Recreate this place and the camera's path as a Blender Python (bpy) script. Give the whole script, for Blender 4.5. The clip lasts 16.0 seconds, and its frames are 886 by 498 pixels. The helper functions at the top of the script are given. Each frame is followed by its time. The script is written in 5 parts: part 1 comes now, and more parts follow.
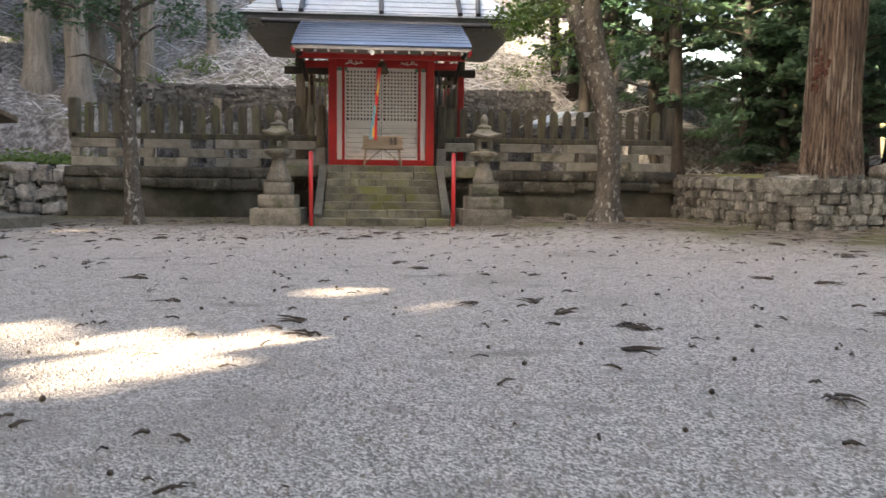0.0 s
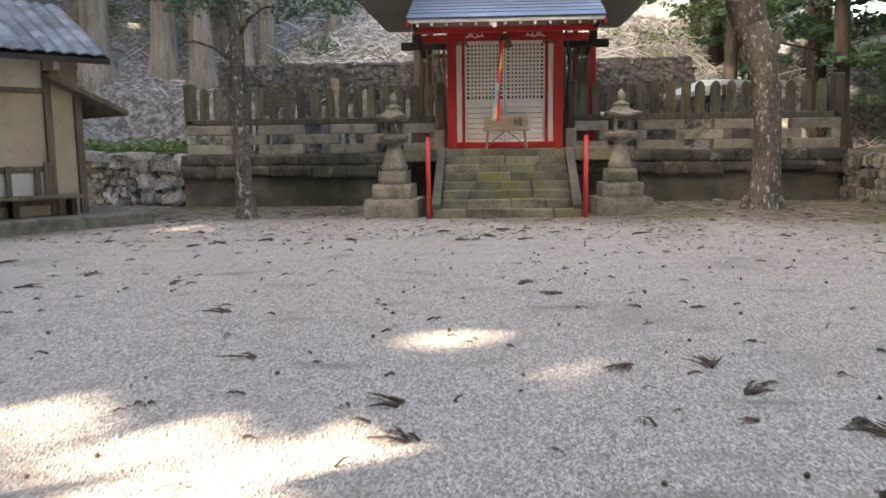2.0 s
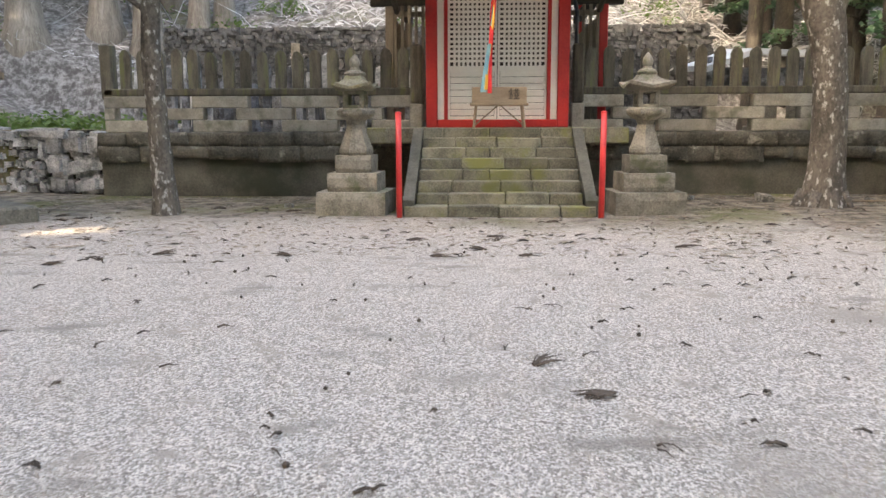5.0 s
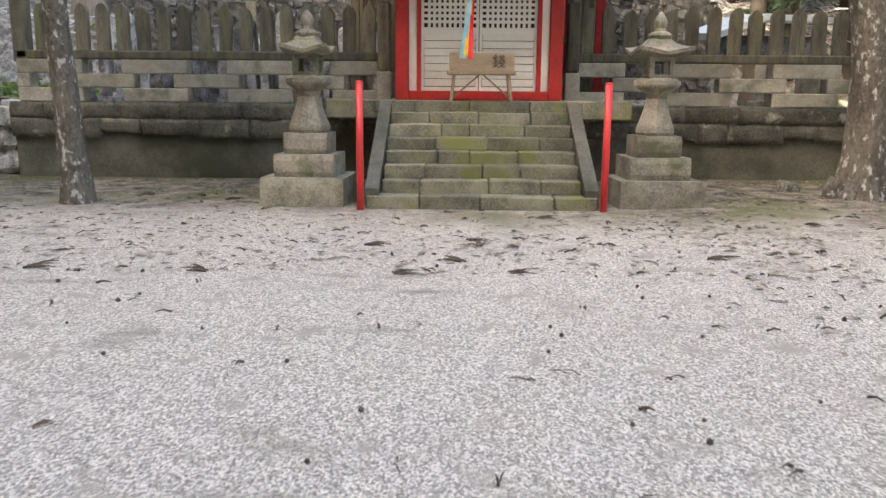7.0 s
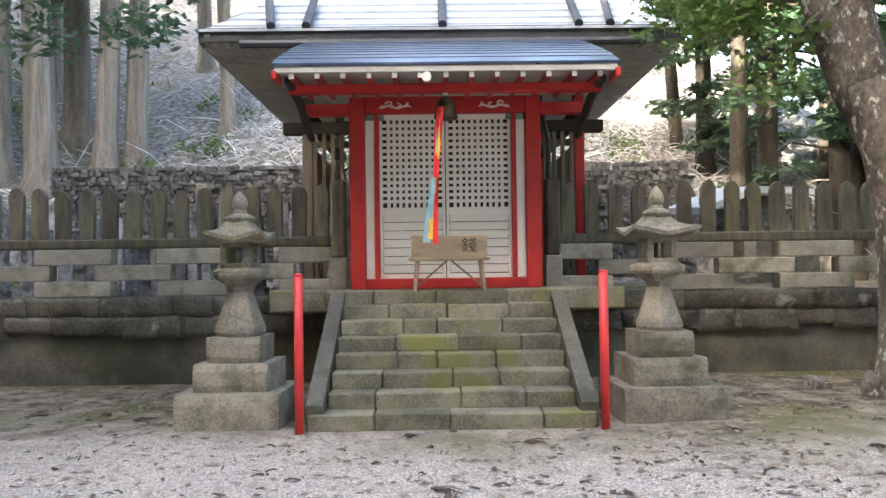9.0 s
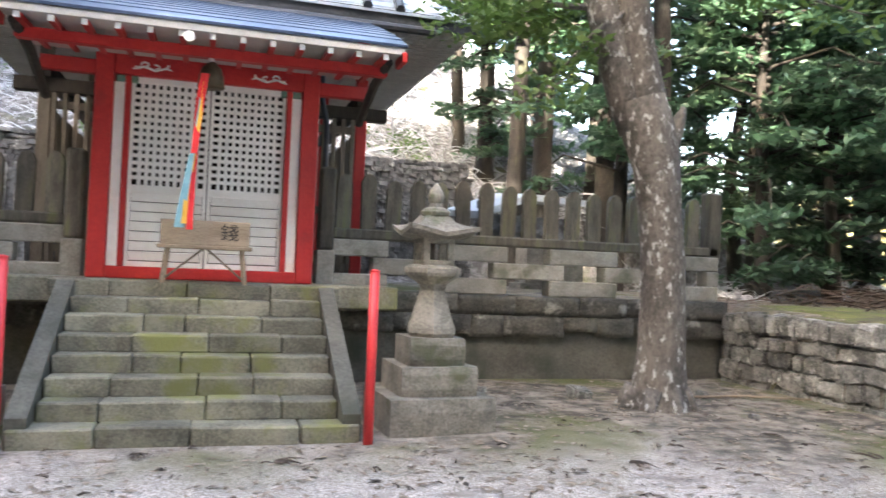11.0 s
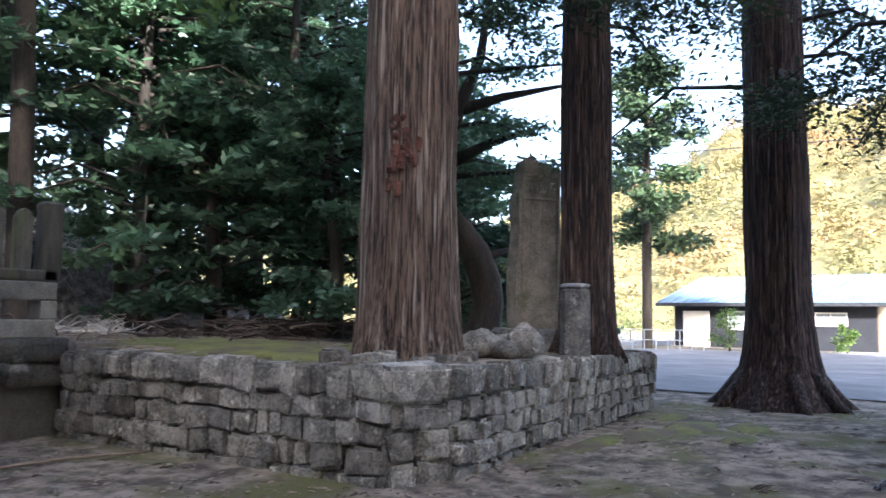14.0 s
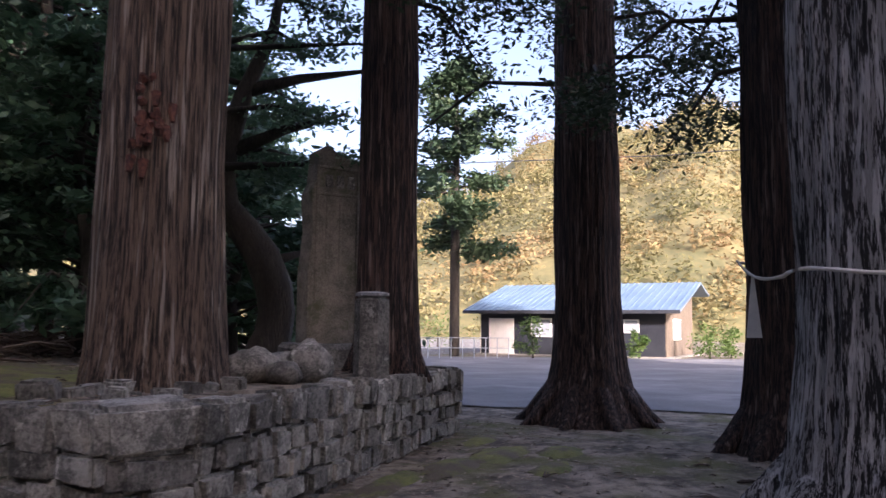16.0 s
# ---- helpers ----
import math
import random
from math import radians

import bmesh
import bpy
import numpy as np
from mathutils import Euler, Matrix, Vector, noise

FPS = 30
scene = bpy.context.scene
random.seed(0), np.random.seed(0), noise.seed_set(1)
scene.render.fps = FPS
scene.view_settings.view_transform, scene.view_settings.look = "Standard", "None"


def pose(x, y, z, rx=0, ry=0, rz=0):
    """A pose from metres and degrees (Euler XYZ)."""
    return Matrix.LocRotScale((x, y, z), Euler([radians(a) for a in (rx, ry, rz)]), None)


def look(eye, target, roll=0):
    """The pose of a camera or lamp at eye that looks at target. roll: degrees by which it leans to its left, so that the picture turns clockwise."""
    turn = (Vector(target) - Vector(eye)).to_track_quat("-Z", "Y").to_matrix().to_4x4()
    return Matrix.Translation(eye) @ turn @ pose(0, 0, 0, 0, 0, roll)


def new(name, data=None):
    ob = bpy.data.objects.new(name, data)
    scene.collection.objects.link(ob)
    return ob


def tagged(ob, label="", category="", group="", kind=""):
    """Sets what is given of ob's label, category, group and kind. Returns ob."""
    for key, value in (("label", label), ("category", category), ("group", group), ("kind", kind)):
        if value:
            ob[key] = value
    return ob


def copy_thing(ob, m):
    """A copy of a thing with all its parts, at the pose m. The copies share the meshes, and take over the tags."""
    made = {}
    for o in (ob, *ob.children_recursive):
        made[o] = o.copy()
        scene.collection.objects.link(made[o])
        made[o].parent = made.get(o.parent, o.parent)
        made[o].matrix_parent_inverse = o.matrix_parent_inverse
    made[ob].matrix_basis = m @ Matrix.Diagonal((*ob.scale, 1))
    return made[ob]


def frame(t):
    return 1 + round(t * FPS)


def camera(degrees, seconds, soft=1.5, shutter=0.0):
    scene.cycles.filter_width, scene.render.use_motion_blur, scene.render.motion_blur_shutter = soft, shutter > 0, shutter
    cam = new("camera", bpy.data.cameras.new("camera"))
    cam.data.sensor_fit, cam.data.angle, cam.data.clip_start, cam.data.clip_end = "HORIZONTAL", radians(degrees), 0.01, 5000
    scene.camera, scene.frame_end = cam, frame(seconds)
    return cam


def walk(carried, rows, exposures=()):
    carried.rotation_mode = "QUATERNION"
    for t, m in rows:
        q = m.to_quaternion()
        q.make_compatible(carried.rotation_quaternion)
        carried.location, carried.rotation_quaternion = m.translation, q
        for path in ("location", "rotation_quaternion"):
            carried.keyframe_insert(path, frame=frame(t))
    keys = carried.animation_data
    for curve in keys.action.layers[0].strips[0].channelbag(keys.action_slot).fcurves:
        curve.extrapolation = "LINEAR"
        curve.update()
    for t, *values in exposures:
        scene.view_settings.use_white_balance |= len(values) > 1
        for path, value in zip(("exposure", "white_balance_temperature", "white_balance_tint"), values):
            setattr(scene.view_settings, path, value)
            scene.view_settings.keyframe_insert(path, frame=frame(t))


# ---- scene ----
cam = camera(58.6, 16.0, shutter=0.35)
PATH = [
    (0, (-0.206, -16.225, 1.012), (-0.028, -14.241, 0.832), 0.6),
    (0.5, (-0.209, -15.992, 1.173), (-0.153, -14.005, 0.956), -0.1),
    (1, (-0.235, -15.5, 1.257), (-0.279, -13.515, 1.014), 0.3),
    (1.5, (-0.205, -15.139, 1.308), (-0.238, -13.162, 1.006), -0.9),
    (2, (-0.177, -14.686, 1.349), (-0.314, -12.708, 1.09), -0.7),
    (2.5, (-0.159, -14.143, 1.382), (-0.148, -12.156, 1.157), 2.4),
    (3, (-0.12, -13.613, 1.383), (-0.233, -11.629, 1.151), -0.0),
    (3.5, (-0.155, -13.056, 1.343), (-0.202, -11.076, 1.067), 0.1),
    (4, (-0.113, -12.484, 1.302), (-0.158, -10.506, 1.011), -1.2),
    (4.5, (-0.223, -11.924, 1.322), (-0.336, -9.947, 1.039), 0.0),
    (4.7, (-0.252, -11.693, 1.323), (-0.349, -9.717, 1.032), -0.2),
    (6.8, (-0.276, -9.56, 1.352), (-0.39, -7.6, 0.966), 0.4),
    (7, (-0.27, -9.378, 1.352), (-0.309, -7.415, 0.97), 0.5),
    (7.5, (-0.322, -8.833, 1.365), (-0.392, -6.869, 0.992), -0.4),
    (8, (-0.291, -8.337, 1.441), (-0.312, -6.339, 1.374), -0.1),
    (8.2, (-0.277, -8.16, 1.48), (-0.285, -6.16, 1.531), -0.4),
    (10.3, (0.052, -6.873, 1.559), (0.247, -4.883, 1.607), 1.9),
    (10.5, (0.038, -6.824, 1.556), (0.332, -4.847, 1.606), 2.0),
    (11, (0.067, -6.756, 1.562), (0.633, -4.838, 1.607), 2.4),
    (11.5, (0.333, -6.635, 1.551), (1.058, -4.772, 1.604), 2.2),
    (12, (0.644, -6.459, 1.494), (1.553, -4.679, 1.555), 1.1),
    (12.5, (1.0, -6.264, 1.546), (2.181, -4.652, 1.626), 1.4),
    (13, (1.389, -6.132, 1.537), (2.774, -4.695, 1.665), 0.6),
    (13.5, (1.786, -5.949, 1.499), (3.312, -4.666, 1.657), 0.5),
    (14, (2.165, -5.752, 1.514), (3.808, -4.625, 1.689), 0.9),
    (14.5, (2.563, -5.611, 1.547), (4.237, -4.532, 1.732), 0.9),
    (15, (3.001, -5.405, 1.547), (4.751, -4.459, 1.758), 0.2),
    (15.5, (3.346, -5.276, 1.567), (5.172, -4.486, 1.768), 0.3),
    (16, (3.666, -5.222, 1.602), (5.526, -4.515, 1.8), 0.5),
]
EXPOSURES = [(0, 2.95, 7900, 13), (0.5, 3.25, 7900, 13), (1.2, 3.2, 7900, 13), (2.0, 3.05, 7900, 13), (3.0, 3.45, 8000, 12), (7.0, 3.58, 7900, 11), (8.2, 3.55, 7500, 10), (11.0, 3.8, 6700, 12), (12.3, 3.75, 6400, 10), (13.5, 2.95, 5800, 15), (15.0, 2.15, 6000, 20), (16.0, 1.6, 6200, 31)]
walk(cam, [(t, look(eye, to, roll)) for t, eye, to, roll in PATH], EXPOSURES)

# ---- light ----
SUN_AZ = radians(225.0)      # from the south-west, clockwise from +y
SUN_EL = radians(25.0)
to_sun = Vector((math.sin(SUN_AZ) * math.cos(SUN_EL), math.cos(SUN_AZ) * math.cos(SUN_EL), math.sin(SUN_EL)))
world = bpy.data.worlds.new("sky")
scene.world = world
world.use_nodes = True
wn = world.node_tree
sky = wn.nodes.new("ShaderNodeTexSky")
sky.sky_type = 'NISHITA'
sky.sun_disc = False
sky.sun_elevation = SUN_EL
sky.sun_rotation = SUN_AZ
sky.dust_density = 5.0
sky.ozone_density = 0.6
sky.air_density = 1.0
wn.nodes["Background"].inputs[1].default_value = 0.15
wn.links.new(sky.outputs[0], wn.nodes["Background"].inputs[0])
sun = new("sun", bpy.data.lights.new("sun", 'SUN'))
sun.data.energy = 4.5
sun.data.angle = radians(0.55)
sun.data.color = (1.0, 0.93, 0.82)
sun.matrix_world = look((0, 0, 40), Vector((0, 0, 40)) - to_sun)

# ---- materials ----


def ramp_mix(nt, fac, a, b, lo=0.35, hi=0.65):
    r = nt.nodes.new("ShaderNodeMapRange")
    r.interpolation_type = 'SMOOTHSTEP'
    r.inputs[1].default_value, r.inputs[2].default_value = lo, hi
    nt.links.new(fac, r.inputs[0])
    m = nt.nodes.new("ShaderNodeMix")
    m.data_type = 'RGBA'
    nt.links.new(r.outputs[0], m.inputs[0])
    for socket, v in ((m.inputs[6], a), (m.inputs[7], b)):
        if isinstance(v, tuple):
            socket.default_value = (*v, 1)
        else:
            nt.links.new(v, socket)
    return m.outputs[2]


def noise_tex(nt, vec, scale, detail=5.0, rough=0.6):
    n = nt.nodes.new("ShaderNodeTexNoise")
    n.inputs["Scale"].default_value = scale
    n.inputs["Detail"].default_value = detail
    n.inputs["Roughness"].default_value = rough
    nt.links.new(vec, n.inputs["Vector"])
    return n.outputs[0]


def stretched(nt, vec, s):
    m = nt.nodes.new("ShaderNodeMapping")
    m.inputs["Scale"].default_value = s
    nt.links.new(vec, m.inputs["Vector"])
    return m.outputs[0]


def mat(name, a, b, scale=3.0, fine=40.0, stain=None, stain_scale=1.2, stain_at=(0.5, 0.7), rough=0.85, bump=0.3,
        bump_dist=0.01, stretch=(1, 1, 1), vary=0.0, metal=0.0, space="world", translucent=0.0, edge=(0.3, 0.7)):
    """Two colours mixed at two scales, a stain of a third, fine relief, and a change from piece to piece."""
    m = bpy.data.materials.new(name)
    m.use_nodes = True
    nt = m.node_tree
    p = nt.nodes["Principled BSDF"]
    if space == "world":
        vec = nt.nodes.new("ShaderNodeNewGeometry").outputs["Position"]
    else:
        vec = nt.nodes.new("ShaderNodeTexCoord").outputs["Object"]
    info = nt.nodes.new("ShaderNodeObjectInfo")
    vec = stretched(nt, vec, stretch)
    big = noise_tex(nt, vec, scale)
    small = noise_tex(nt, vec, fine, 3.0, 0.7)
    mid = nt.nodes.new("ShaderNodeMath")
    mid.operation = 'MULTIPLY_ADD'
    nt.links.new(small, mid.inputs[0])
    mid.inputs[1].default_value = 0.6
    half = nt.nodes.new("ShaderNodeMath")
    half.operation = 'MULTIPLY_ADD'
    nt.links.new(big, half.inputs[0])
    half.inputs[1].default_value, half.inputs[2].default_value = 0.7, -0.15
    nt.links.new(half.outputs[0], mid.inputs[2])
    col = ramp_mix(nt, mid.outputs[0], a, b, *edge)
    if stain:
        col = ramp_mix(nt, noise_tex(nt, vec, stain_scale, 6.0, 0.65), col, stain, *stain_at)
    if vary:
        h = nt.nodes.new("ShaderNodeHueSaturation")
        r = nt.nodes.new("ShaderNodeMapRange")
        r.inputs[3].default_value, r.inputs[4].default_value = 1 - vary, 1 + vary
        nt.links.new(info.outputs["Random"], r.inputs[0])
        nt.links.new(r.outputs[0], h.inputs["Value"])
        nt.links.new(col, h.inputs["Color"])
        col = h.outputs[0]
    nt.links.new(col, p.inputs["Base Color"])
    p.inputs["Roughness"].default_value = rough
    p.inputs["Metallic"].default_value = metal
    if bump:
        bn = nt.nodes.new("ShaderNodeBump")
        bn.inputs["Strength"].default_value = bump
        bn.inputs["Distance"].default_value = bump_dist
        nt.links.new(mid.outputs[0], bn.inputs["Height"])
        nt.links.new(bn.outputs[0], p.inputs["Normal"])
    if translucent:
        t = nt.nodes.new("ShaderNodeBsdfTranslucent")
        nt.links.new(col, t.inputs[0])
        mx = nt.nodes.new("ShaderNodeMixShader")
        mx.inputs[0].default_value = translucent
        nt.links.new(p.outputs[0], mx.inputs[1])
        nt.links.new(t.outputs[0], mx.inputs[2])
        nt.links.new(mx.outputs[0], nt.nodes["Material Output"].inputs[0])
    return m


def ground_material():
    m = bpy.data.materials.new("gravel_and_soil")
    m.use_nodes = True
    nt = m.node_tree
    p = nt.nodes["Principled BSDF"]
    pos = nt.nodes.new("ShaderNodeNewGeometry").outputs["Position"]
    sep = nt.nodes.new("ShaderNodeSeparateXYZ")
    nt.links.new(pos, sep.inputs[0])
    big = noise_tex(nt, pos, 0.45, 5)
    mid = noise_tex(nt, pos, 3.0, 6, 0.7)
    v = nt.nodes.new("ShaderNodeTexVoronoi")
    v.inputs["Scale"].default_value = 85
    nt.links.new(pos, v.inputs["Vector"])
    grit = noise_tex(nt, pos, 120, 2, 0.7)
    gravel = ramp_mix(nt, v.outputs["Color"], (0.27, 0.228, 0.19), (0.78, 0.70, 0.625), 0.15, 0.85)
    gravel = ramp_mix(nt, grit, (0.12, 0.10, 0.085), gravel, 0.28, 0.5)
    gravel = ramp_mix(nt, mid, (0.37, 0.315, 0.265), gravel, 0.32, 0.46)
    gravel = ramp_mix(nt, big, gravel, (0.34, 0.295, 0.25), 0.54, 0.74)
    worn = noise_tex(nt, stretched(nt, pos, (0.55, 1.5, 1)), 1.1, 5, 0.62)
    gravel = ramp_mix(nt, worn, gravel, (0.25, 0.215, 0.18), 0.57, 0.72)
    soil = ramp_mix(nt, mid, (0.07, 0.058, 0.042), (0.34, 0.29, 0.225), 0.36, 0.66)
    soil = ramp_mix(nt, big, soil, (0.12, 0.12, 0.04), 0.49, 0.62)

    def line(expr_a, fx, fy, add):
        a = nt.nodes.new("ShaderNodeVectorMath")
        a.operation = 'DOT_PRODUCT'
        nt.links.new(pos, a.inputs[0])
        a.inputs[1].default_value = (fx, fy, 0)
        b = nt.nodes.new("ShaderNodeMath")
        b.operation = 'MULTIPLY_ADD'
        nt.links.new(noise_tex(nt, pos, 0.6, 6, 0.65), b.inputs[0])
        b.inputs[1].default_value = expr_a
        nt.links.new(a.outputs["Value"], b.inputs[2])
        c = nt.nodes.new("ShaderNodeMath")
        c.inputs[1].default_value = add
        nt.links.new(b.outputs[0], c.inputs[0])
        return c.outputs[0]
    col = ramp_mix(nt, line(4.5, 0.10, 1.0, -2.2), gravel, soil, -1.8, 1.2)
    col = ramp_mix(nt, line(3.0, 0.75, 0.45, -4.6), col, soil, -1.6, 1.4)
    col = ramp_mix(nt, line(2.5, -1.0, 0.35, -8.0), col, soil, -1.2, 0.8)
    litter = ramp_mix(nt, noise_tex(nt, pos, 5.0, 8, 0.75), (0.09, 0.085, 0.08), (0.36, 0.355, 0.35), 0.40, 0.66)
    litter = ramp_mix(nt, big, litter, (0.12, 0.13, 0.06), 0.55, 0.7)
    col = ramp_mix(nt, line(1.0, 0.0, 1.0, -11.0), col, litter, -1.5, 1.0)
    nt.links.new(col, p.inputs["Base Color"])
    p.inputs["Roughness"].default_value = 0.95
    bn = nt.nodes.new("ShaderNodeBump")
    bn.inputs["Strength"].default_value = 0.9
    bn.inputs["Distance"].default_value = 0.012
    nt.links.new(v.outputs["Distance"], bn.inputs["Height"])
    b2 = nt.nodes.new("ShaderNodeBump")
    b2.inputs["Strength"].default_value = 0.5
    b2.inputs["Distance"].default_value = 0.05
    nt.links.new(mid, b2.inputs["Height"])
    nt.links.new(bn.outputs[0], b2.inputs["Normal"])
    nt.links.new(b2.outputs[0], p.inputs["Normal"])
    return m


M_GROUND = ground_material()
M_STONE = mat("weathered_granite", (0.11, 0.102, 0.082), (0.30, 0.275, 0.225), 4, 40, (0.10, 0.11, 0.06), 2.2, (0.52, 0.68), vary=0.2, bump=0.7, bump_dist=0.015)
M_STEP = mat("mossy_step_stone", (0.075, 0.072, 0.054), (0.23, 0.22, 0.165), 2.4, 40, (0.15, 0.155, 0.055), 1.4, (0.50, 0.68), vary=0.28, bump=0.6, bump_dist=0.015)
M_BLOCK = mat("pale_fence_stone", (0.22, 0.21, 0.18), (0.40, 0.38, 0.33), 3, 40, (0.12, 0.125, 0.09), 1.7, (0.50, 0.72), vary=0.2, bump=0.5, bump_dist=0.012)
M_DRY = mat("grey_wall_stone", (0.10, 0.10, 0.09), (0.33, 0.32, 0.285), 5, 30, (0.52, 0.51, 0.46), 6.5, (0.58, 0.67), bump=1.0, bump_dist=0.03, vary=0.42, edge=(0.36, 0.64))
M_RUBBLE = mat("pale_rubble", (0.16, 0.17, 0.18), (0.52, 0.53, 0.54), 5, 40, (0.05, 0.06, 0.05), 2.0, (0.5, 0.7), vary=0.45, bump=0.7, bump_dist=0.02)
M_DARKSTONE = mat("dark_terrace_stone", (0.03, 0.033, 0.034), (0.13, 0.13, 0.13), 5, 40, (0.32, 0.33, 0.33), 6, (0.60, 0.70), vary=0.4)
M_PLASTER = mat("damp_concrete", (0.07, 0.069, 0.058), (0.15, 0.145, 0.12), 1.8, 30, (0.045, 0.05, 0.034), 1.0, (0.42, 0.66), rough=0.8, bump=0.6, bump_dist=0.02)
M_UPPER = mat("lichened_course", (0.035, 0.034, 0.028), (0.135, 0.128, 0.105), 2.2, 26, (0.33, 0.32, 0.28), 2.4, (0.55, 0.68), vary=0.15, bump=1.0, bump_dist=0.03)
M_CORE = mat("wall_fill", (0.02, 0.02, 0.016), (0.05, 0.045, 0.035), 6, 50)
M_RED = mat("vermilion_paint", (0.40, 0.014, 0.016), (0.52, 0.028, 0.024), 2, 30, (0.27, 0.02, 0.02), 1.7, (0.56, 0.76), rough=0.5, bump=0.12)
M_REDRAIL = mat("red_rail_paint", (0.58, 0.03, 0.04), (0.70, 0.05, 0.05), 4, 40, (0.42, 0.05, 0.04), 3, (0.62, 0.75), rough=0.4, bump=0.1)
M_WHITE = mat("aged_white_paint", (0.76, 0.745, 0.70), (0.86, 0.85, 0.81), 3, 40, (0.56, 0.53, 0.47), 2.5, (0.6, 0.8), rough=0.6, bump=0.12)
M_GREEN = mat("green_paint", (0.10, 0.22, 0.16), (0.16, 0.30, 0.22), 8, 50, rough=0.5)
M_WOOD = mat("grey_brown_timber", (0.10, 0.082, 0.06), (0.23, 0.195, 0.15), 3, 40, (0.13, 0.13, 0.07), 1.5, (0.55, 0.75), stretch=(3, 3, 0.4), vary=0.2)
M_PICKET = mat("weathered_picket", (0.06, 0.056, 0.045), (0.165, 0.153, 0.12), 4, 50, (0.13, 0.145, 0.06), 2.0, (0.5, 0.72), stretch=(3, 3, 0.5), vary=0.35, bump=0.6)
M_BOXWOOD = mat("pale_box_timber", (0.20, 0.15, 0.10), (0.36, 0.285, 0.20), 4, 50, (0.14, 0.12, 0.08), 2, (0.58, 0.78), stretch=(0.5, 3, 3))
M_SOFFIT = mat("soffit_board", (0.46, 0.44, 0.41), (0.58, 0.56, 0.52), 3, 40, (0.34, 0.31, 0.27), 1.0, (0.55, 0.8))
M_METAL = mat("blue_grey_roof_metal", (0.065, 0.095, 0.16), (0.13, 0.17, 0.25), 1.2, 20, (0.24, 0.28, 0.36), 1.3, (0.55, 0.75), rough=0.30, metal=0.6, bump=0.1)
M_METALPALE = mat("pale_roof_metal", (0.36, 0.42, 0.48), (0.50, 0.55, 0.60), 1.2, 20, (0.62, 0.65, 0.67), 0.9, (0.5, 0.75), rough=0.4, metal=0.4, bump=0.1)
M_DARKMETAL = mat("dark_gutter", (0.03, 0.035, 0.042), (0.07, 0.075, 0.085), 3, 30, rough=0.5, metal=0.3, bump=0.1)
M_DARK = mat("dark_timber_and_shade", (0.02, 0.017, 0.014), (0.055, 0.045, 0.035), 3, 30, stretch=(1, 1, 0.3))
M_BRONZE = mat("dull_bronze", (0.05, 0.045, 0.03), (0.12, 0.10, 0.065), 8, 60, rough=0.55, metal=0.6)
M_CEDAR = mat("cedar_bark", (0.018, 0.012, 0.009), (0.235, 0.165, 0.118), 7.0, 24, (0.42, 0.36, 0.30), 3.6, (0.55, 0.64), stretch=(4.2, 4.2, 0.15), bump=1.0, bump_dist=0.08, edge=(0.40, 0.60))
# redder copy of the cedar bark, with the backlit trunks' shade in its colour
M_CEDARSHADE = mat("shaded_cedar_bark", (0.008, 0.006, 0.005), (0.115, 0.068, 0.052), 7.0, 24, (0.24, 0.18, 0.15), 4.2, (0.57, 0.65), stretch=(4.2, 4.2, 0.22), bump=1.0, bump_dist=0.08, edge=(0.44, 0.60))
M_CEDARGREY = mat("grey_cedar_bark", (0.010, 0.009, 0.008), (0.36, 0.345, 0.325), 7.0, 26, (0.60, 0.585, 0.56), 5.0, (0.52, 0.60), stretch=(3.0, 3.0, 0.30), bump=1.0, bump_dist=0.10, edge=(0.46, 0.545))
M_PALETRUNK = mat("pale_far_bark", (0.13, 0.115, 0.095), (0.29, 0.265, 0.23), 2, 16, (0.34, 0.32, 0.29), 1.2, (0.55, 0.75), stretch=(3, 3, 0.2), bump=0.7, bump_dist=0.04, vary=0.2)
M_SMOOTHBARK = mat("lichened_smooth_bark", (0.046, 0.041, 0.035), (0.150, 0.133, 0.112), 3, 24, (0.40, 0.395, 0.38), 11.0, (0.55, 0.64), stretch=(1, 1, 0.6), bump=0.8, bump_dist=0.03)
M_DARKBARK = mat("dark_limb_bark", (0.016, 0.013, 0.010), (0.055, 0.046, 0.036), 3, 24, (0.08, 0.085, 0.05), 2, (0.58, 0.7), stretch=(1.5, 1.5, 0.4), bump=0.8, bump_dist=0.03)
M_LEAF = mat("evergreen_leaf", (0.044, 0.104, 0.060), (0.098, 0.18, 0.098), 0.35, 3.0, (0.14, 0.21, 0.115), 0.8, (0.50, 0.68), rough=0.42, bump=0, vary=0.3, translucent=0.35)
M_LEAFLIGHT = mat("bright_leaf", (0.07, 0.14, 0.03), (0.13, 0.20, 0.05), 0.6, 4.0, rough=0.5, bump=0, translucent=0.4)
M_CEDARLEAF = mat("cedar_needles", (0.022, 0.05, 0.026), (0.05, 0.085, 0.036), 0.4, 3.0, (0.085, 0.10, 0.05), 0.8, (0.58, 0.75), rough=0.6, bump=0, vary=0.25, translucent=0.2)
M_HILLTREE = mat("far_woodland", (0.12, 0.125, 0.05), (0.25, 0.215, 0.095), 0.05, 0.4, (0.26, 0.155, 0.075), 0.025, (0.48, 0.70), rough=0.9, bump=0.5, bump_dist=0.4, translucent=0.2)
# hill floor with the shade between the crowns put into its colour
M_HILLFLOOR = mat("wood_floor_painted_shade", (0.08, 0.085, 0.035), (0.17, 0.145, 0.06), 0.06, 0.5)
M_TORN = mat("torn_red_bark", (0.025, 0.010, 0.008), (0.16, 0.06, 0.04), 14, 40, bump=0.6)
M_STICK = mat("bleached_brush", (0.36, 0.37, 0.38), (0.70, 0.71, 0.73), 0.8, 8, (0.13, 0.125, 0.12), 0.6, (0.52, 0.66), bump=0)
